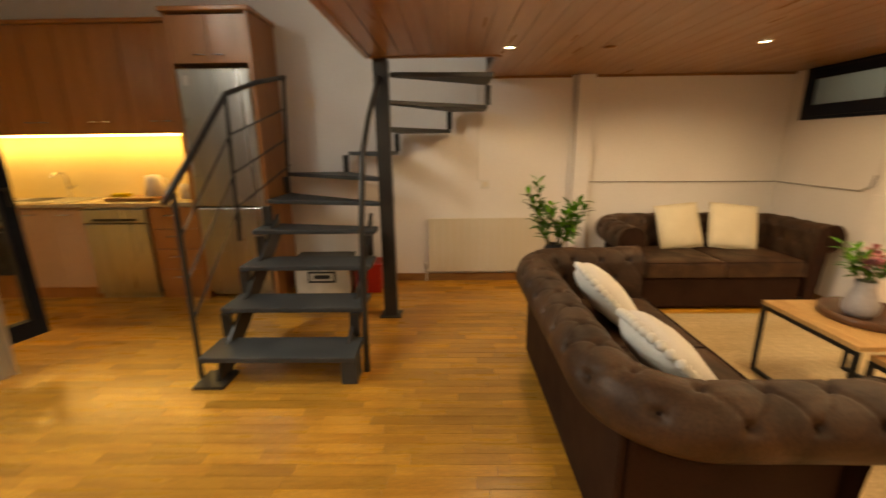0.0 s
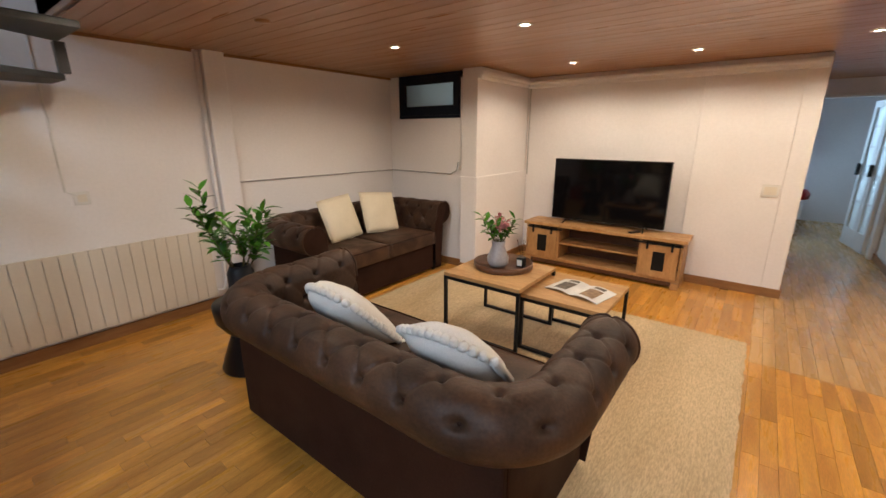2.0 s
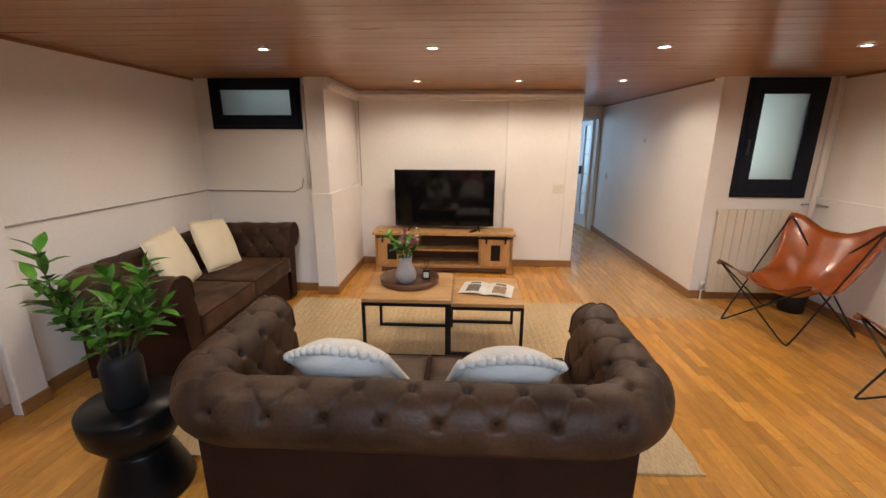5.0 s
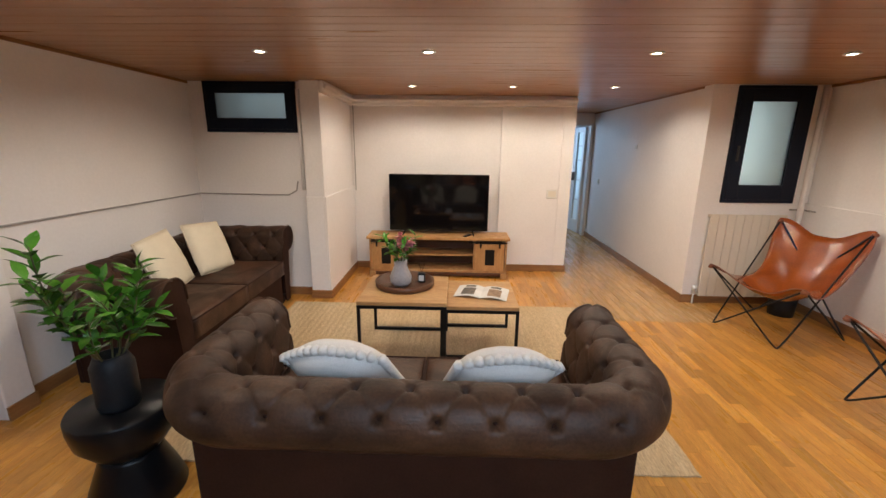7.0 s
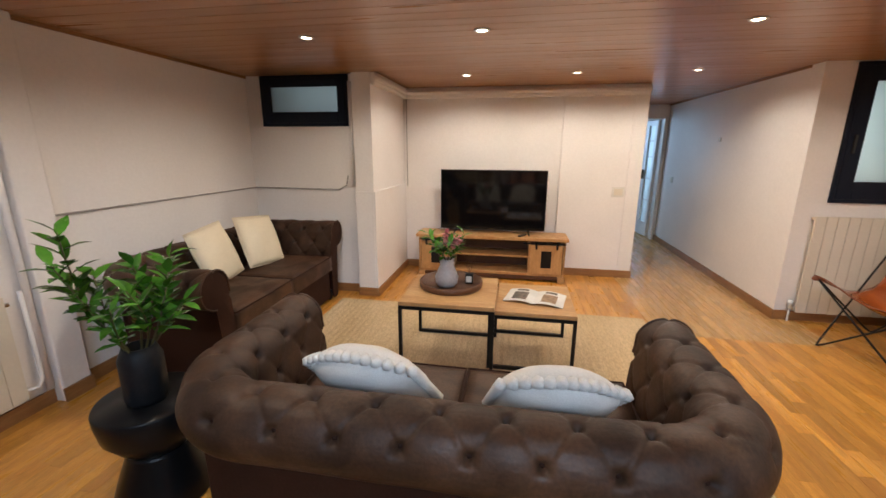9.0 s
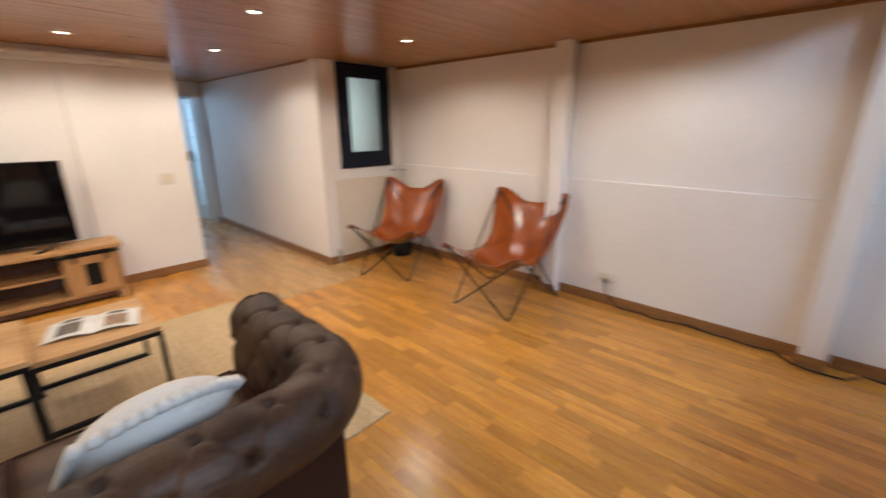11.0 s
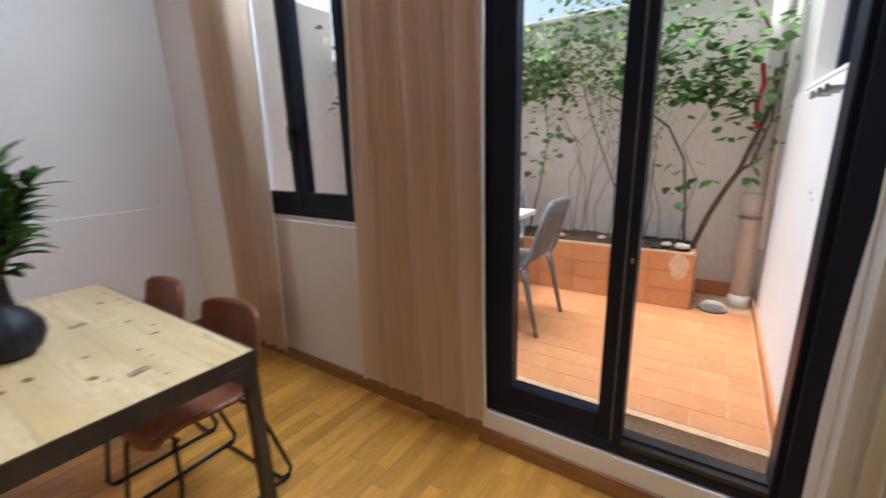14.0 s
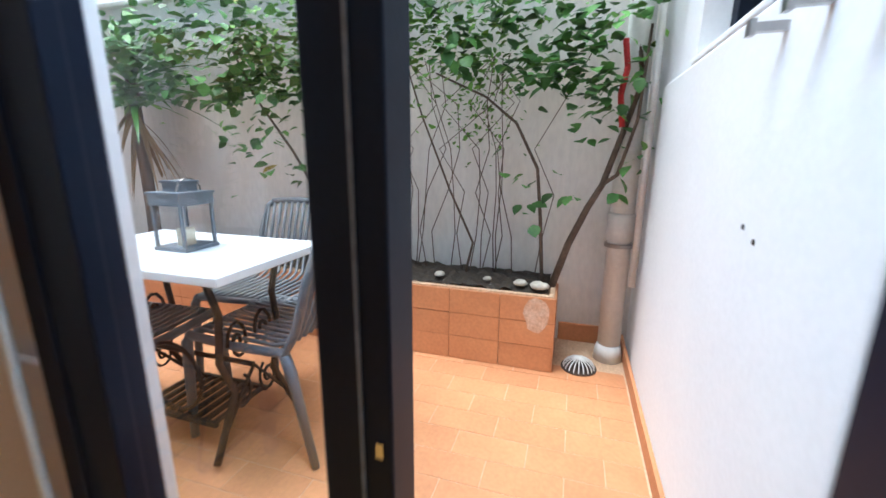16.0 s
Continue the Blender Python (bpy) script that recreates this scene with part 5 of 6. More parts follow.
for x, y in ((-0.20, 0.52), (-0.22, -0.1), (0.38, -0.35), (0.30, 0.10), (-0.05, -0.55)):
    part("stamped_mark", boxes((-0.028, 0.028, -0.017, -0.012, 0, 0.0006), (-0.028, 0.028, 0.012, 0.017, 0, 0.0006), (-0.028, -0.020, -0.012, 0.012, 0, 0.0006), (0.020, 0.028, -0.012, 0.012, 0, 0.0006), (-0.012, -0.004, -0.01, 0.01, 0, 0.0006), (0.004, 0.012, -0.01, 0.01, 0, 0.0006)), PRINTDARK, dt, at=pose(x, y, 0.7727, 0, 0, 8))
fv = thing("foliage_vase", pose(-1.44, 0.01, 0.7726), "ribbed charcoal bottle vase with dark green foliage", "vase")
part("vase", lathe([(0.0, 0), (0.055, 0.0), (0.085, 0.025), (0.103, 0.07), (0.10, 0.11), (0.075, 0.15), (0.047, 0.175), (0.043, 0.21), (0.042, 0.28), (0.046, 0.295), (0.036, 0.295), (0.034, 0.2), (0, 0.19)], 60,
                     wobble=lambda q, z: 1 + (0.025 * math.cos(15 * q) if z < 0.17 else 0.006 * math.cos(15 * q))), STONEWARE, fv, smooth=True)
rng = random.Random(21)
for tip, n in (((-0.10, 0.20, 0.70), 26), ((0.05, 0.22, 0.66), 24), ((0.10, 0.10, 0.62), 22), ((0.16, -0.04, 0.60), 26), ((0.22, -0.12, 0.56), 24), ((0.12, -0.20, 0.56), 22), ((-0.12, 0.02, 0.66), 24), ((-0.24, 0.10, 0.64), 24), ((-0.20, -0.10, 0.52), 22), ((0.02, -0.10, 0.58), 22), ((-0.14, 0.18, 0.45), 16)):
    tip = (tip[0] * 0.66, tip[1] * 0.66, tip[2] * 0.92)
    sprig(fv, (tip[0] * 0.08, tip[1] * 0.08, 0.22), tip, rng, int(n * 1.3), 0.10, 0.044, DARKLEAF, 0.04, 0.8, bare=0.32)


# ---- dining chairs ----
def dining_chair(m):
    c_ = thing("dining_chair", m, "cognac leather shell dining chair on a black sled base", "chair", "chairs round the table")
    line = [(-0.235, 0.425), (-0.215, 0.455), (-0.15, 0.462), (-0.05, 0.452), (0.05, 0.445), (0.12, 0.452), (0.17, 0.485), (0.20, 0.54), (0.222, 0.62), (0.238, 0.70), (0.25, 0.775), (0.256, 0.80)]
    g = []
    for i, (y, z) in enumerate(line):
        f = i / (len(line) - 1)
        half = 0.225 - 0.03 * f ** 3
        if i == len(line) - 1:
            half -= 0.03
        if i == 0:
            half -= 0.015
        row = []
        for j in range(15):
            u = 2 * j / 14 - 1
            lift = 0.045 * abs(u) ** 3
            row.append((u * half, y - (0.05 * abs(u) ** 3 if f > 0.55 else 0.05 * abs(u) ** 3 * max(0, (f - 0.3) / 0.25)), z + (lift if f < 0.6 else lift * max(0, (0.8 - f) / 0.2))))
        g.append(row)
    part("shell", sheet(g), COGNAC, c_, smooth=True, solid=0.022)
    part("seam", tube([(r[7][0], r[7][1] - 0.002, r[7][2] + 0.003) for r in g[1:6]], 0.002, 5), HIDE_PLAIN, c_)
    for sx in (-1, 1):
        x, xt = sx * 0.215, sx * 0.15
        part("sled_leg", tube([(xt, -0.16, 0.43), (x, -0.19, 0.30), (x, -0.235, 0.04), (x, -0.225, 0.012), (x, -0.19, 0.009), (x, 0.19, 0.009), (x, 0.225, 0.012), (x, 0.235, 0.04), (x, 0.15, 0.32), (xt, 0.12, 0.43)], 0.009, 8), BLACKLAQ, c_, smooth=True)
        for y in (-0.2, 0.2):
            part("foot_pad", boxes((x - 0.011, x + 0.011, y - 0.02, y + 0.02, 0.0, 0.012)), BLACKLAQ, c_)
    part("cross_bar", tube([(-0.15, -0.15, 0.425), (0.15, -0.15, 0.425)], 0.008), BLACKLAQ, c_)
    part("cross_bar", tube([(-0.15, 0.11, 0.425), (0.15, 0.11, 0.425)], 0.008), BLACKLAQ, c_)
    part("stretcher", tube([(-0.215, 0.19, 0.012), (0.215, 0.19, 0.012)], 0.007), BLACKLAQ, c_)
    return c_


ch = dining_chair(pose(-1.00, 0.26, 0, 0, 0, -90))
for x, y, a in ((-1.00, -0.40, -93), (-1.86, 0.28, 92), (-1.86, -0.34, 88)):
    copy_thing(ch, pose(x, y, 0, 0, 0, a))

# ---- curtains ----
CURTAIN = bpy.data.materials.new("sheer_beige_linen")
CURTAIN.use_nodes = True
nt = CURTAIN.node_tree
weave = nt.nodes.new("ShaderNodeTexNoise")
weave.inputs["Scale"].default_value = 160
tcn = nt.nodes.new("ShaderNodeTexCoord")
nt.links.new(tcn.outputs["Object"], weave.inputs["Vector"])
cmix = nt.nodes.new("ShaderNodeMix")
cmix.data_type = "RGBA"
cmix.inputs["A"].default_value, cmix.inputs["B"].default_value = (0.69, 0.52, 0.385, 1), (0.75, 0.59, 0.46, 1)
nt.links.new(weave.outputs[0], cmix.inputs["Factor"])
dif, trl, mixs = nt.nodes.new("ShaderNodeBsdfDiffuse"), nt.nodes.new("ShaderNodeBsdfTranslucent"), nt.nodes.new("ShaderNodeMixShader")
mixs.inputs[0].default_value = 0.45
for nd in (dif, trl):
    nt.links.new(cmix.outputs["Result"], nd.inputs["Color"])
nt.links.new(dif.outputs[0], mixs.inputs[1])
nt.links.new(trl.outputs[0], mixs.inputs[2])
nt.links.new(mixs.outputs[0], nt.nodes["Material Output"].inputs["Surface"])
bpw = nt.nodes.new("ShaderNodeBump")
bpw.inputs["Strength"].default_value, bpw.inputs["Distance"].default_value = 0.2, 0.002
nt.links.new(weave.outputs[0], bpw.inputs["Height"])
nt.links.new(bpw.outputs[0], dif.inputs["Normal"])


# the same linen whitened: daylight by the open door put into the colour
DAYLITSHEER = CURTAIN.copy()
DAYLITSHEER.name = "sheer_white_linen"
for nd in DAYLITSHEER.node_tree.nodes:
    if nd.type == "MIX":
        nd.inputs["A"].default_value, nd.inputs["B"].default_value = (0.74, 0.71, 0.68, 1), (0.80, 0.78, 0.75, 1)


def curtain(y0, y1, x, folds, depth, z0, z1, label, seed, lean=0.0, taper=0.0, cloth=CURTAIN):
    """A hanging cloth along the west wall, gathered in folds that wander on the way down."""
    c_ = thing("curtain", pose(x, 0, 0), label, "curtain", "linen curtains")
    g = []
    N, M = 150, 26
    for k in range(M + 1):
        z = z1 + (z0 - z1) * k / M
        f = k / M
        row = []
        for i in range(N + 1):
            s_ = i / N
            wob = noise.noise(Vector((s_ * 3.1, f * 1.4, seed)))
            ph = 2 * math.pi * folds * s_ + 3.4 * wob
            amp = depth * (0.55 + 0.45 * f) * (0.75 + 0.5 * noise.noise(Vector((s_ * 5, f * 0.8, seed + 9))))
            yy = y0 + (y1 - y0) * s_ + taper * f * (s_ - 0.5) + 0.012 * math.sin(2 * ph) + lean * f
            row.append((amp * math.sin(ph) + 0.01 * wob, yy, z))
        g.append(row)
    part("cloth", sheet(g), cloth, c_, smooth=True)
    # white tube down the last fold, in place of the highlight on the edge
    part("edge_highlight", tube([row[-1] for row in g], 0.007, 6), WHITECLOTH, c_, "white strip standing in for the bright edge", smooth=True)
    return c_


curtain(-0.92, -0.26, -2.715, 5, 0.027, 0.10, 3.46, "pale beige linen curtain at the window", 1.0, -0.03, -0.12)
curtain(0.40, 1.14, -2.715, 6, 0.028, 0.14, 3.46, "pale beige linen curtain between window and patio door", 2.0, 0.0, 0.03)
curtain(2.27, 2.45, -2.60, 3, 0.05, 0.05, 3.46, "gathered linen curtain beside the open door leaf, whitened as if daylit", 3.0, cloth=DAYLITSHEER)
rod = thing("curtain_rod", pose(-2.66, 0.75, 3.47), "dark metal curtain rod on the west wall", "curtain rod")
part("pole", tube([(0, -1.75, 0), (0, 1.75, 0)], 0.012, 10), STEEL_BLACK, rod, smooth=True)
for y in (-1.7, 0.0, 1.5):
    part("bracket", boxes((-0.14, 0.0, y - 0.01, y + 0.01, -0.01, 0.01)), STEEL_BLACK, rod)


# ---- patio ----
TERRA = mat("terracotta_tile", (0.56, 0.25, 0.11), (0.50, 0.21, 0.09), 0.55, scale=5, fine=60, bump=0.12, mix=0.2, vary=0.06)
GROUT = mat("pale_grout", (0.62, 0.42, 0.27), (0.52, 0.33, 0.20), 0.9, scale=6, fine=80, bump=0.2)
SOIL = mat("dark_soil", (0.030, 0.022, 0.016), (0.055, 0.04, 0.028), 0.95, scale=25, fine=120, bump=0.8, mix=0.6)
PEBBLE = mat("pale_stone", (0.55, 0.50, 0.42), (0.45, 0.40, 0.33), 0.8, scale=20, vary=0.15)
PVC = mat("white_drain_pipe", (0.72, 0.71, 0.68), (0.62, 0.60, 0.56), 0.5, scale=4, fine=50, bump=0.05, mix=0.12)
BARK = mat("grey_brown_bark", (0.17, 0.12, 0.085), (0.10, 0.07, 0.05), 0.85, scale=14, fine=90, bump=0.5, mix=0.5)
VINELEAF = mat("vine_leaf", (0.12, 0.29, 0.055), (0.07, 0.18, 0.04), 0.5, scale=8, fine=60, bump=0.1, mix=0.3, vary=0.5)
FERN = mat("light_fern", (0.20, 0.38, 0.06), (0.14, 0.29, 0.05), 0.6, scale=8, fine=60, mix=0.3, vary=0.4)
YELLOWLEAF = mat("yellowing_leaf", (0.45, 0.38, 0.03), None, 0.55)
DRYLEAF = mat("dry_palm_leaf", (0.34, 0.22, 0.11), (0.24, 0.15, 0.07), 0.8, vary=0.3)
GREYRESIN = mat("grey_resin_chair", (0.15, 0.16, 0.18), (0.13, 0.14, 0.155), 0.45, scale=6, fine=120, bump=0.06, mix=0.15)
MARBLE = mat("white_table_stone", (0.80, 0.80, 0.80), (0.75, 0.75, 0.75), 0.3, scale=4, fine=50, bump=0.02, mix=0.06)
IRON = mat("black_cast_iron", (0.035, 0.030, 0.027), (0.08, 0.05, 0.035), 0.6, metal=0.3, scale=18, fine=90, bump=0.3, mix=0.4)
STAIN = mat("lime_stain", (0.58, 0.34, 0.21), (0.64, 0.46, 0.34), 0.8, scale=20, fine=80, bump=0.2, mix=0.4)

PZ = 0.265
ground = whole("ground", boxes((-60, -5.36, -60, 60, -0.2, -0.1), (-5.36, 60, -60, -1.8, -0.2, -0.1)), GROUT, "ground round the house", kind="structure")
setting("patio_wall_far", boxes((-4.95, -4.80, -2.05, 2.28, -0.1, 2.36)), OUTWALL, "weathered whitewashed patio wall behind the plants")
setting("patio_wall_coping", boxes((-4.98, -4.77, -2.05, 2.28, 2.36, 2.40)), OUTWALL, "whitewashed wall coping", bevel=0.01)
setting("patio_wall_south", boxes((-4.80, -2.95, -2.05, -1.90, -0.1, 2.9)), OUTWALL, "weathered whitewashed side wall")
setting("patio_ledge", boxes((-4.02, -2.98, 2.263, 2.40, 1.64, 1.662)), PATIOWALL, "white window ledge", bevel=0.006)
setting("patio_wall_band", boxes((-4.45, -2.955, 2.262, 2.28, PZ, 1.64)), PATIOWALL, "white painted thicker lower wall", bevel=0.01)
setting("skirting", boxes((-4.80, -2.955, 2.245, 2.262, PZ, PZ + 0.075)), TERRA, "terracotta skirting tiles on the patio wall", bevel=0.003)
setting("skirting", boxes((-4.80, -4.785, 1.90, 2.245, PZ, PZ + 0.11)), TERRA, "terracotta skirting tiles on the far wall", bevel=0.003)

# planter with tiled face
pl = thing("planter", pose(0, 0, 0), "long terracotta tiled planter built against the wall", "planter")
part("core", boxes((-4.80, -4.37, -1.9, 1.875, PZ, 0.64), (-4.40, -4.37, -1.9, 1.875, 0.64, 0.668), (-4.80, -4.40, 1.85, 1.875, 0.64, 0.668)), GROUT, pl)
rng = random.Random(3)
fm = mesh_of("face_tile", boxes((0, 0.012, -0.1335, 0.1335, 0, 0.128)), TERRA)
for r_ in range(3):
    for k in range(14):
        y = 1.745 - k * 0.27
        if y < -1.75:
            continue
        ob = new("face_tile", fm)
        ob.parent = pl
        ob.matrix_basis = pose(-4.37, y, PZ + 0.004 + r_ * 0.131 + rng.uniform(-0.001, 0.001))
em = mesh_of("end_tile", boxes((-0.138, 0.138, 0, 0.012, 0, 0.128)), TERRA)
for r_ in range(3):
    ob = new("end_tile", em)
    ob.parent = pl
    ob.matrix_basis = pose(-4.498, 1.875, PZ + 0.004 + r_ * 0.131)
bm = bmesh.new()
sp = []
for k in range(14):
    q = 2 * math.pi * k / 14
    sp.append((1.80 + 0.055 * math.cos(q) * (1 + 0.3 * rng.random()), 0.57 + 0.075 * math.sin(q) * (1 + 0.4 * rng.random())))
vsn = [bm.verts.new((-4.3575, y, z)) for y, z in sp]
bm.faces.new(vsn)
part("lime_stain", bm, STAIN, pl, "pale lime stain on the tiles")
g = []
for i in range(13):
    g.append([(-4.79 + 0.385 * i / 12, -1.88 + 3.72 * j / 120, 0.668 + 0.028 * noise.noise(Vector((i * 0.7, j * 0.55, 1))) + 0.02 * math.sin(math.pi * i / 12)) for j in range(121)])
whole("soil", sheet(g), SOIL, "dark crumbly soil in the planter", "soil", kind="stuff", smooth=False)
pm = mesh_of("pebble", lathe([(0, -0.018), (0.028, -0.01), (0.034, 0.002), (0.02, 0.018), (0, 0.022)], 10, wobble=lambda q, z: 1 + 0.18 * math.sin(2 * q + 1)), PEBBLE, True)
for k, (y, s_) in enumerate(((1.79, 1.1), (1.70, 0.9), (1.25, 0.8), (0.95, 0.7), (0.55, 0.8), (1.52, 0.6), (1.82, 0.8))):
    ob = new("pebble", pm)
    ob.matrix_basis = pose(-4.43 - 0.02 * (k % 3), y, 0.70, 0, 0, 50 * k) @ Matrix.Diagonal((s_, s_ * 1.3, s_, 1))
    tagged(ob, "pale rounded stone lying on the soil", "stone", "stones in the planter")

# drain pipe and fittings
dp = thing("drain_pipe", pose(-4.62, 2.17, PZ), "white vertical drain pipe in the patio corner", "pipe")
part("pipe", tube([(0, 0, 0.02), (0, 0, 2.6)], 0.058, 18), PVC, dp, smooth=True)
part("collar", lathe([(0.058, 0.0), (0.068, 0.004), (0.068, 0.13), (0.064, 0.14), (0.058, 0.145)], 20, at=(0, 0, 0.66)), PVC, dp, smooth=True)
part("clamp", lathe([(0.06, 0.0), (0.072, 0.0), (0.072, 0.018), (0.06, 0.018)], 20, at=(0, 0, 0.63)), STAINLESS, dp)
part("foot", lathe([(0.075, 0), (0.07, 0.05), (0.06, 0.09)], 18), PVC, dp, smooth=True)
whole("thin_pipe", tube([(-4.50, 2.235, 0.72), (-4.50, 2.235, 2.6)], 0.016, 10), PVC, "thin white pipe beside the drain pipe", "pipe", smooth=True)
RIB = mat("red_ribbon", (0.6, 0.03, 0.03), None, 0.6)
whole("ribbon", tube([(-4.53, 2.10, 1.86), (-4.54, 2.12, 1.74), (-4.52, 2.10, 1.62), (-4.53, 2.12, 1.48)], 0.014, 6), RIB, "red ribbon tied to a branch", "ribbon")
dm = thing("drain_cover", pose(-4.46, 2.02, PZ), "round wire dome over the floor drain", "drain cover")
for k in range(10):
    q = math.pi * k / 10
    part("wire", tube([(0.08 * math.cos(q) * math.cos(a), 0.08 * math.sin(q) * math.cos(a), 0.004 + 0.055 * math.sin(a)) for a in (math.pi * i / 10 for i in range(11))], 0.003, 5), PVC, dm)
part("rim", lathe([(0.075, 0.0), (0.09, 0.0), (0.09, 0.008), (0.075, 0.008)], 22), IRON, dm)
for x in (-3.32, -3.18, -3.05):
    br = thing("awning_bracket", pose(x, 2.262, 1.575), "small metal clamp bracket on the white wall", "bracket", "brackets on the patio wall")
    part("arm", boxes((-0.008, 0.008, -0.05, 0, -0.008, 0.008)), STAINLESS, br)
    part("jaw", boxes((-0.010, 0.010, -0.06, -0.05, -0.014, 0.014)), STAINLESS, br)


# ---- climbing plants ----
def heart_leaves(points, size, seed, material, parent, name="leaves", droop=0.5):
    r_ = random.Random(seed)
    bm = bmesh.new()
    for p in points:
        way = Vector((r_.uniform(0.1, 1.0), r_.uniform(-1, 1), r_.uniform(-1.0, 0.35) * droop))
        leaf_into(bm, Vector(p), way, size * r_.uniform(0.6, 1.2), size * r_.uniform(0.55, 0.95), r_.uniform(0.0, 0.4), Vector((r_.uniform(-0.6, 0.6), r_.uniform(-0.5, 0.5), 1)))
    ob = part(name, bm, material, parent, smooth=True)
    tagged(ob, kind="stuff")
    return ob


def limb(points, r0, r1, parent, name="branch"):
    n = len(points)
    return part(name, tube(points, [r0 + (r1 - r0) * i / (n - 1) for i in range(n)], 7), BARK, parent, smooth=True)


rng = random.Random(17)
cl = thing("climbing_shrub", pose(0, 0, 0.66), "leafy climbing shrub with bare stems against the wall", "shrub")
z0 = 0.66
t1 = [(-4.55, 1.85, 0.0), (-4.56, 1.92, 0.24), (-4.58, 2.0, 0.43), (-4.57, 2.06, 0.55), (-4.56, 2.13, 0.80), (-4.55, 2.19, 1.02), (-4.6, 2.14, 1.35), (-4.55, 2.0, 1.6)]
limb(t1, 0.020, 0.009, cl, "trunk")
limb([t1[3], (-4.53, 2.12, 0.60), (-4.5, 2.18, 0.85), (-4.52, 2.2, 1.25)], 0.011, 0.006, cl)
limb([(-4.57, 1.80, 0.0), (-4.6, 1.77, 0.35), (-4.6, 1.74, 0.62), (-4.6, 1.62, 0.85), (-4.58, 1.46, 0.98), (-4.55, 1.2, 1.1)], 0.011, 0.005, cl)
limb([(-4.6, 1.36, 0.0), (-4.62, 1.40, 0.2), (-4.64, 1.25, 0.5), (-4.6, 1.1, 0.9), (-4.6, 1.0, 1.2)], 0.008, 0.004, cl)
limb([(-4.6, 0.55, 0.0), (-4.62, 0.45, 0.35), (-4.6, 0.25, 0.7), (-4.56, 0.05, 1.0), (-4.55, -0.1, 1.3)], 0.012, 0.005, cl)
limb([(-4.6, 0.60, 0.0), (-4.62, 0.68, 0.4), (-4.6, 0.75, 0.8), (-4.58, 0.7, 1.2)], 0.009, 0.004, cl)
for k in range(16):
    y = rng.uniform(0.95, 1.75)
    pts = [(-4.68, y, 0.0)]
    for i in range(1, 6):
        pts.append((-4.68 + rng.uniform(-0.03, 0.05), y + rng.uniform(-0.07, 0.07) * i * 0.7, 0.24 * i))
    limb(pts, 0.0035, 0.002, cl, "tendril")
crown = []
for k in range(2300):
    y = rng.uniform(-1.5, 2.22)
    low = 1.02 + 0.16 * noise.noise(Vector((y * 1.7, 0, 4))) + (0.12 if 0.9 < y < 1.6 else 0)
    z = low + abs(rng.gauss(0, 0.30))
    if z > 1.95 or noise.noise(Vector((y * 4.5, z * 4.5, 2))) < -0.16:
        continue
    crown.append((-4.70 + rng.uniform(0, 0.30) * (0.6 + 0.5 * z), y, z))
heart_leaves(crown, 0.082, 5, VINELEAF, cl)
tufts = []
for cy, cz, sy, sz, n in ((1.98, 1.0, 0.15, 0.10, 46), (2.1, 0.82, 0.10, 0.09, 16), (1.70, 0.58, 0.10, 0.12, 12), (1.88, 0.50, 0.06, 0.05, 6), (0.10, 0.88, 0.18, 0.12, 34), (0.35, 0.55, 0.08, 0.10, 10), (0.78, 0.78, 0.10, 0.12, 18), (0.62, 0.6, 0.07, 0.08, 10), (-0.05, 0.7, 0.12, 0.1, 14), (2.16, 0.55, 0.04, 0.06, 5)):
    for k in range(n):
        tufts.append((-4.56 + rng.uniform(-0.06, 0.08), rng.gauss(cy, sy), rng.gauss(cz, sz)))
heart_leaves(tufts, 0.078, 6, VINELEAF, cl, "lower_leaves")
fern = []
for k in range(1500):
    y = rng.gauss(0.75, 0.55)
    z = rng.gauss(1.32, 0.17)
    fern.append((-4.52 + rng.uniform(-0.08, 0.12), y, z))
heart_leaves(fern, 0.050, 7, FERN, cl, "feathery_leaves")
heart_leaves([(-4.5, y, z) for y, z in ((0.0, 1.55), (-0.35, 1.25), (0.2, 0.62), (0.6, 1.5), (1.0, 1.3))], 0.09, 8, YELLOWLEAF, cl, "yellow_leaf")
heart_leaves([(-4.72, rng.gauss(1.42, 0.10), rng.gauss(1.0, 0.16)) for k in range(240)], 0.030, 9, FERN, cl, "wispy_leaves", 1.0)

# yucca in the planter corner
yc = thing("yucca", pose(-4.60, -1.02, 0.68), "spiky green yucca with dry drooping lower leaves", "plant")
limb([(0, 0, 0), (0.01, 0.02, 0.3), (0.0, 0.0, 0.75), (0.02, 0.02, 1.15)], 0.045, 0.035, yc, "trunk")
rng = random.Random(9)


def sword(bm, at, way, length, width, sag):
    way = way.normalized()
    side = way.cross(Vector((0, 0, 1))).normalized()
    prev = None
    for i in range(7):
        f = i / 6
        c_ = at + way * length * f - Vector((0, 0, 1)) * sag * length * f * f
        wd = width / 2 * (1 - f ** 2) * (0.6 + 0.4 * min(1, f * 4)) + 0.0008
        ring = [bm.verts.new(c_ + side * wd * k + Vector((0, 0, 0.2 * wd * abs(k)))) for k in (-1, 0, 1)]
        if prev:
            for k in range(2):
                bm.faces.new((prev[k], prev[k + 1], ring[k + 1], ring[k]))
        prev = ring


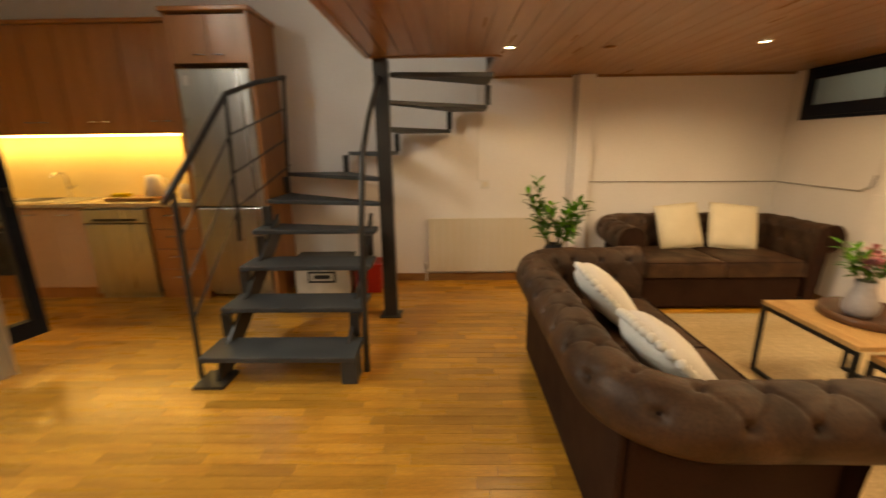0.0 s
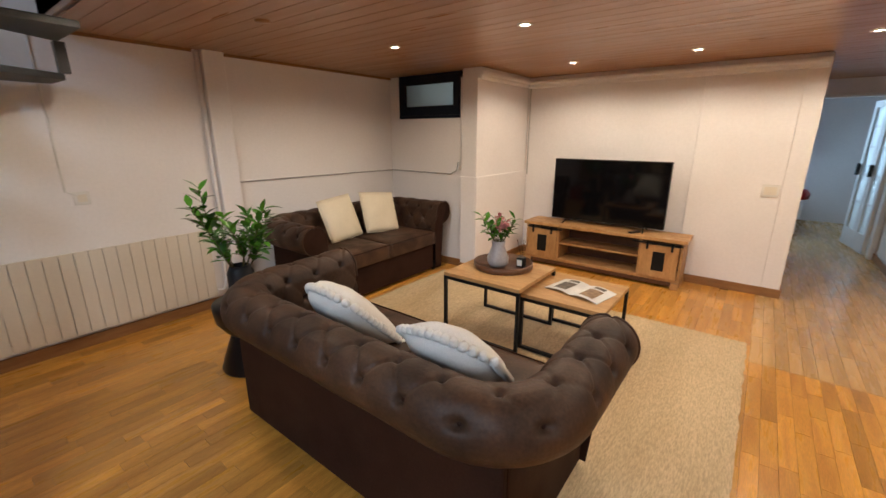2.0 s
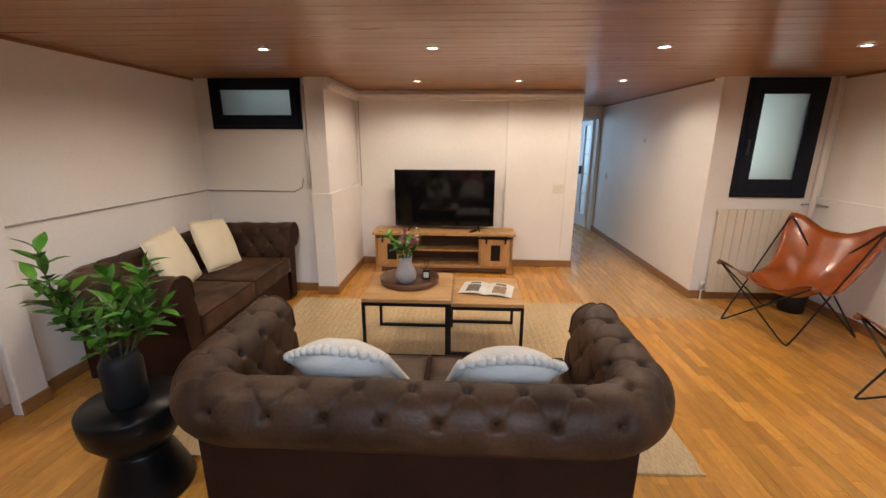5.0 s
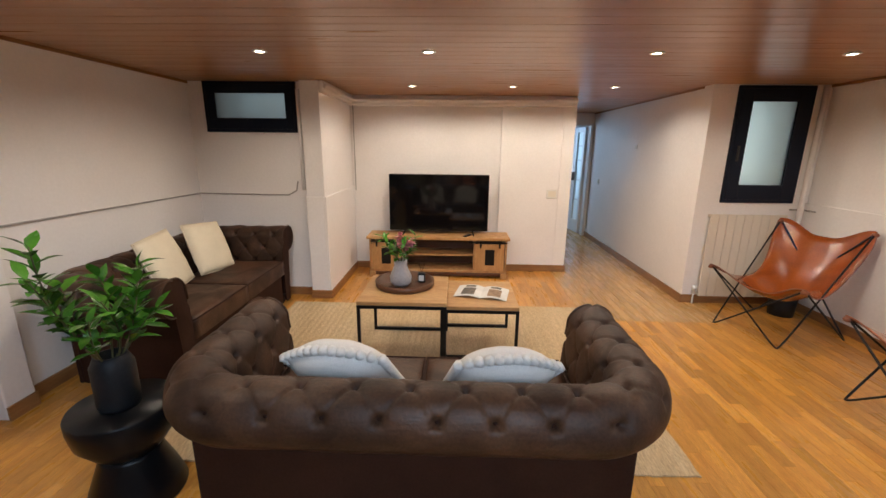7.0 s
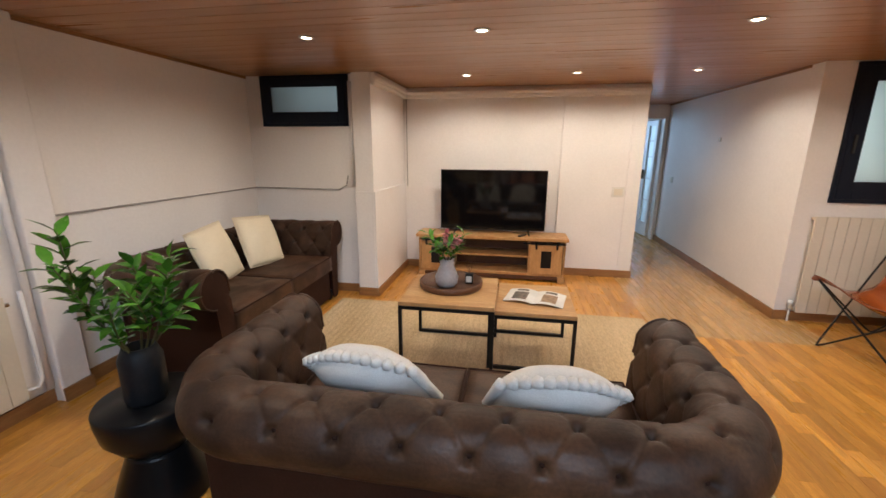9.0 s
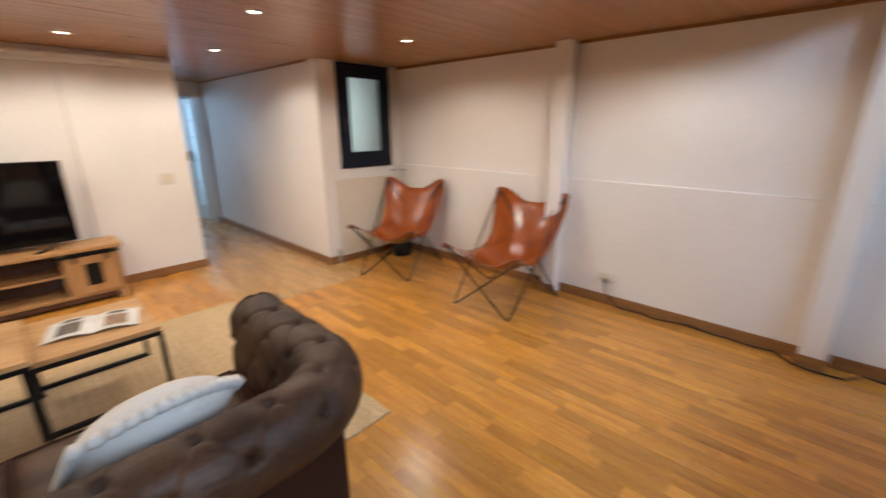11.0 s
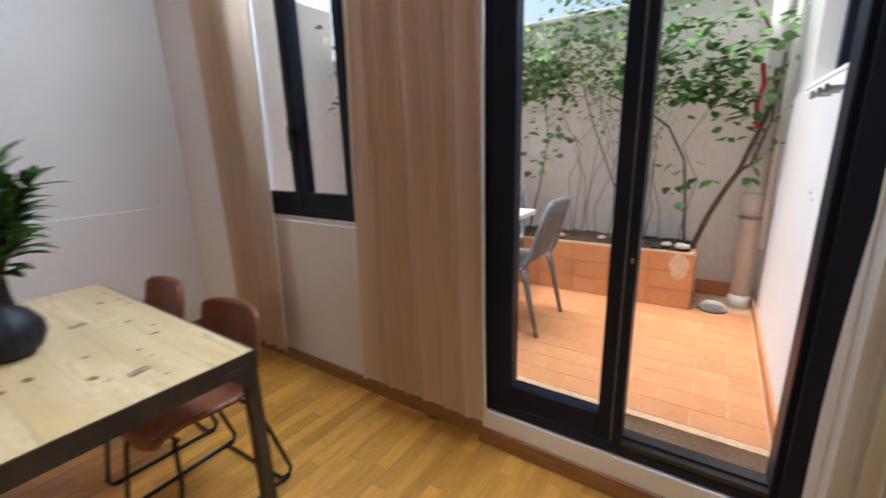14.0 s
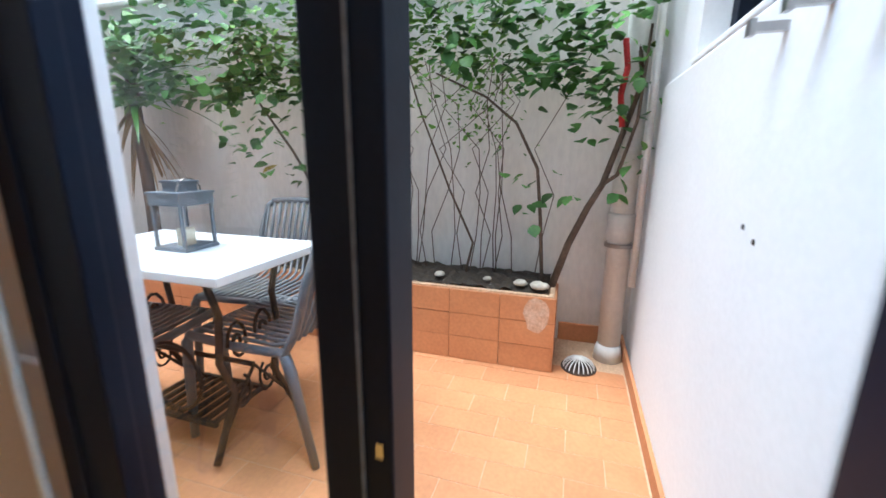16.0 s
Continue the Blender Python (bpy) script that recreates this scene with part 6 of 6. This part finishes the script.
for k in range(54):
    bm = bmesh.new()
    q = k * 2.4
    el = -0.2 + 1.5 * (k / 54)
    sword(bm, Vector((0.02, 0.02, 1.02 + 0.2 * k / 54)), Vector((math.cos(q) * math.cos(el), math.sin(q) * math.cos(el), math.sin(el))), rng.uniform(0.48, 0.72), 0.05, 0.35)
    part("leaf", bm, FERN if k % 3 else LEAF, yc, smooth=True)
for k in range(16):
    bm = bmesh.new()
    q = k * 1.1
    sword(bm, Vector((0.01, 0.01, 0.98 - 0.04 * (k % 5))), Vector((math.cos(q), math.sin(q), -0.8)), rng.uniform(0.3, 0.45), 0.035, 0.7)
    part("dry_leaf", bm, DRYLEAF, yc, "dry brown leaf", smooth=True)
ag = thing("strap_leaf_plant", pose(-4.45, 0.12, 0.68), "low plant with arching strap leaves in the planter", "plant")
for k in range(9):
    bm = bmesh.new()
    q = k * 0.8
    sword(bm, Vector((0, 0, 0)), Vector((0.5 * math.cos(q), math.sin(q), 1.0)), rng.uniform(0.25, 0.42), 0.03, 0.5)
    part("leaf", bm, LEAF, ag, smooth=True)


# ---- patio table and chairs ----
pt = thing("patio_table", pose(-3.53, 0.55, PZ), "white topped patio table on an old cast-iron treadle base", "table")
part("tabletop", boxes((-0.27, 0.27, -0.44, 0.42, 0.705, 0.735)), MARBLE, pt, bevel=0.004)
for y in (-0.30, 0.26):
    part("iron_frame", boxes((-0.19, 0.19, y - 0.012, y + 0.012, 0.68, 0.704)), IRON, pt)
    for sx in (-1, 1):
        part("iron_leg", tube([(sx * 0.17, y, 0.69), (sx * 0.13, y, 0.55), (sx * 0.15, y, 0.38), (sx * 0.10, y, 0.24), (sx * 0.17, y, 0.10), (sx * 0.21, y, 0.02)], 0.013, 7), IRON, pt, smooth=True)
        part("iron_scroll", tube([(sx * (0.06 + 0.05 * (1 - i / 22) * math.cos(i * 0.55)), y, 0.42 + 0.09 * (1 - i / 22) * math.sin(i * 0.55)) for i in range(20)], 0.007, 6), IRON, pt, smooth=True)
        part("iron_scroll", tube([(sx * (0.07 + 0.05 * (1 - i / 22) * math.cos(i * 0.55 + 2)), y, 0.22 + 0.07 * (1 - i / 22) * math.sin(i * 0.55 + 2)) for i in range(20)], 0.006, 6), IRON, pt, smooth=True)
    part("iron_brace", tube([(-0.15, y, 0.12), (0.0, y, 0.30), (0.15, y, 0.12)], 0.008, 6), IRON, pt, smooth=True)
part("cross_rod", tube([(0, -0.30, 0.30), (0, 0.26, 0.30)], 0.01, 8), IRON, pt)
for k in range(9):
    part("treadle_bar", boxes((-0.13, 0.13, -0.20 + 0.045 * k, -0.185 + 0.045 * k, 0.10, 0.115)), IRON, pt)
for sx in (-1, 1):
    part("treadle_bar", boxes((sx * 0.13 - 0.008, sx * 0.13 + 0.008, -0.21, 0.19, 0.10, 0.118)), IRON, pt)
part("treadle_wheel", tube([(0.16, 0.05 + 0.13 * math.cos(q), 0.30 + 0.13 * math.sin(q)) for q in (2 * math.pi * i / 24 for i in range(24))], 0.008, 6, closed=True), IRON, pt, smooth=True)


def patio_chair(m):
    c_ = thing("patio_chair", m, "grey slatted resin patio chair by the white table", "chair", "grey patio chairs")
    for sx in (-1, 1):
        part("side_rail", tube([(sx * 0.22, -0.23, 0.425), (sx * 0.225, 0.0, 0.415), (sx * 0.225, 0.20, 0.42), (sx * 0.22, 0.245, 0.50), (sx * 0.21, 0.29, 0.66), (sx * 0.19, 0.33, 0.79), (sx * 0.15, 0.34, 0.82)], 0.017, 8), GREYRESIN, c_, smooth=True)
        part("front_leg", tube([(sx * 0.215, -0.21, 0.43), (sx * 0.225, -0.235, 0.40), (sx * 0.235, -0.25, 0.0)], [0.02, 0.02, 0.015], 8), GREYRESIN, c_, smooth=True)
        part("back_leg", tube([(sx * 0.222, 0.19, 0.43), (sx * 0.225, 0.22, 0.35), (sx * 0.235, 0.30, 0.0)], [0.02, 0.02, 0.014], 8), GREYRESIN, c_, smooth=True)
    part("top_rail", tube([(-0.16, 0.338, 0.82), (0, 0.35, 0.825), (0.16, 0.338, 0.82)], 0.017, 8), GREYRESIN, c_, smooth=True)
    part("front_rail", tube([(-0.21, -0.22, 0.425), (0.21, -0.22, 0.425)], 0.016, 8), GREYRESIN, c_, smooth=True)
    me_ = None
    for k in range(11):
        x = -0.19 + 0.038 * k
        pts = [(0, -0.215, 0.435), (0, -0.05, 0.425), (0, 0.13, 0.42), (0, 0.20, 0.44), (0, 0.235, 0.52), (0, 0.285, 0.68), (0, 0.335, 0.815)]
        if me_ is None:
            me_ = mesh_of("slat", tube(pts, 0.0085, 6), GREYRESIN, True)
        ob = new("slat", me_)
        ob.parent = c_
        ob.matrix_basis = pose(x * 0.95, 0, 0)
    return c_


pc = patio_chair(pose(-3.67, 0.83, PZ, 0, 0, 0))
copy_thing(pc, pose(-4.02, 0.48, PZ, 0, 0, 96))
copy_thing(pc, pose(-3.42, 0.30, PZ, 0, 0, -86))

la = thing("lantern", pose(-3.54, 0.55, PZ + 0.735), "grey metal lantern with glass sides and a candle", "lantern")
part("base", boxes((-0.075, 0.075, -0.075, 0.075, 0.0, 0.014)), GREYRESIN, la, bevel=0.003)
for sx in (-1, 1):
    for sy in (-1, 1):
        part("corner_bar", boxes((sx * 0.065 - 0.005, sx * 0.065 + 0.005, sy * 0.065 - 0.005, sy * 0.065 + 0.005, 0.014, 0.165)), GREYRESIN, la)
for sx in (-1, 1):
    p = part("pane", boxes((sx * 0.065 - 0.001, sx * 0.065 + 0.001, -0.059, 0.059, 0.016, 0.16)), GLASS, la)
    p.visible_shadow = False
part("pierced_band", boxes((-0.073, 0.073, -0.073, -0.068, 0.165, 0.205), (-0.073, 0.073, 0.068, 0.073, 0.165, 0.205), (-0.073, -0.068, -0.068, 0.068, 0.165, 0.205), (0.068, 0.073, -0.068, 0.068, 0.165, 0.205)), GREYRESIN, la)
part("roof", boxes((-0.078, 0.078, -0.078, 0.078, 0.205, 0.213)), GREYRESIN, la)
part("chimney", boxes((-0.038, 0.038, -0.038, 0.038, 0.213, 0.245), (-0.044, 0.044, -0.044, 0.044, 0.245, 0.252)), GREYRESIN, la)
part("carry_ring", tube([(0.05 * math.cos(q), 0.04 + 0.0 * q, 0.215 + 0.045 * math.sin(q)) for q in (math.pi * i / 10 for i in range(11))], 0.003, 5), CHROME, la)
part("candle", lathe([(0, 0.014), (0.03, 0.014), (0.03, 0.075), (0, 0.078)], 16), LINEN, la, smooth=True)

# patio floor tiles
setting_floor = setting("patio_floor", boxes((-4.80, -2.95, -1.90, 2.28, 0.0, PZ - 0.0015)), GROUT, "terracotta tiled patio floor")
TL, TWD = 0.272, 0.133
tm = mesh_of("floor_tile", boxes((-TWD / 2 + 0.0018, TWD / 2 - 0.0018, -TL / 2 + 0.0018, TL / 2 - 0.0018, -0.003, 0.0)), TERRA)
hm = mesh_of("floor_tile", boxes((-TWD / 2 + 0.0018, TWD / 2 - 0.0018, -TL / 4 + 0.0018, TL / 4 - 0.0018, -0.003, 0.0)), TERRA)
rng = random.Random(12)
k = 0
x = -2.99 - TWD / 2
while x > -4.40:
    y = 2.24 - TL / 2 - (TL / 2 if k % 2 else 0)
    while y > -1.85:
        if y + TL / 2 < 2.25:
            ob = new("floor_tile", tm)
            ob.parent = setting_floor
            ob.matrix_basis = pose(x, y, PZ + rng.uniform(-0.0006, 0.0006))
        y -= TL
    if k % 2 == 1:
        ob = new("floor_tile", hm)
        ob.parent = setting_floor
        ob.matrix_basis = pose(x, 2.24 - TL / 4, PZ)
    x -= TWD
    k += 1

for x, z in ((-3.36, 1.21), (-3.30, 1.19), (-3.1, 0.62)):
    whole("screw_hole", lathe([(0.007, 0.0), (0.005, 0.002), (0, 0.002)], 10), IRON, "small dark screw hole in the white wall", "screw hole", at=Matrix.Translation((x, 2.262, z)) @ Matrix.Rotation(radians(90), 4, "X"))


# ---- parquet: single planks near the walk, the rest joined ----
floor = whole("floor", boxes((-5.2, 9.6, -1.60, 4.45, -0.021, -0.0125)), DARKGAP, "glossy golden oak strip parquet floor", kind="structure")
rng = random.Random(4)
PW, GAP = 0.071, 0.0012
lengths = (0.26, 0.33, 0.40, 0.47)
shared = {}
for ln in lengths:
    shared[ln] = mesh_of("plank", boxes((-ln / 2 + GAP / 2, ln / 2 - GAP / 2, -PW / 2 + GAP / 2, PW / 2 - GAP / 2, -0.012, 0.0)), PLANK)
verts, faces, shade = [], [], []
count = 0
y = -1.50
while y < 4.42:
    x = -5.2 + rng.random() * 0.3
    while x < 9.5:
        ln = rng.choice(lengths)
        if -0.62 < y + PW / 2 < 0.62 and x < 3.08 and x + ln > 3.0:
            ln = 3.081 - x
        cx, cy = x + ln / 2, y + PW / 2
        x += ln
        outside = (cx < -2.95 and cy < 2.3) or (cx > 4.75 and not (-0.62 < cy < 0.6) and cx < 6.9) or (cx > 3.8 and cy > 3.3) or (cx > 3.8 and cy < -0.65 and cx < 6.9)
        if outside:
            continue
        pale = cx > 3.08 and -0.62 < cy < 0.62
        if not pale and -1.3 < cx < 0.85 and -0.9 < cy < 2.6 and count < 300:
            ob = new("plank", shared[ln])
            ob.parent = floor
            ob.matrix_basis = pose(cx, cy, 0)
            count += 1
            continue
        shade.append(1 if pale else 0)
        b = len(verts)
        hx, hy = ln / 2 - GAP / 2, PW / 2 - GAP / 2
        verts += [(cx + sx * hx, cy + sy * hy, z) for z in (-0.012, 0.0) for sx, sy in ((-1, -1), (1, -1), (1, 1), (-1, 1))]
        faces += [(b + 4, b + 5, b + 6, b + 7)] + [(b + i, b + (i + 1) % 4, b + 4 + (i + 1) % 4, b + 4 + i) for i in range(4)]
    y += PW
me = bpy.data.meshes.new("planks")
me.from_pydata(verts, [], faces)
me.materials.append(PLANK)
me.materials.append(PALEPLANK)
for p in me.polygons:
    p.material_index = shade[p.index // 5]
rest = new("planks", me)
rest.parent = floor
tagged(rest, kind="stuff")
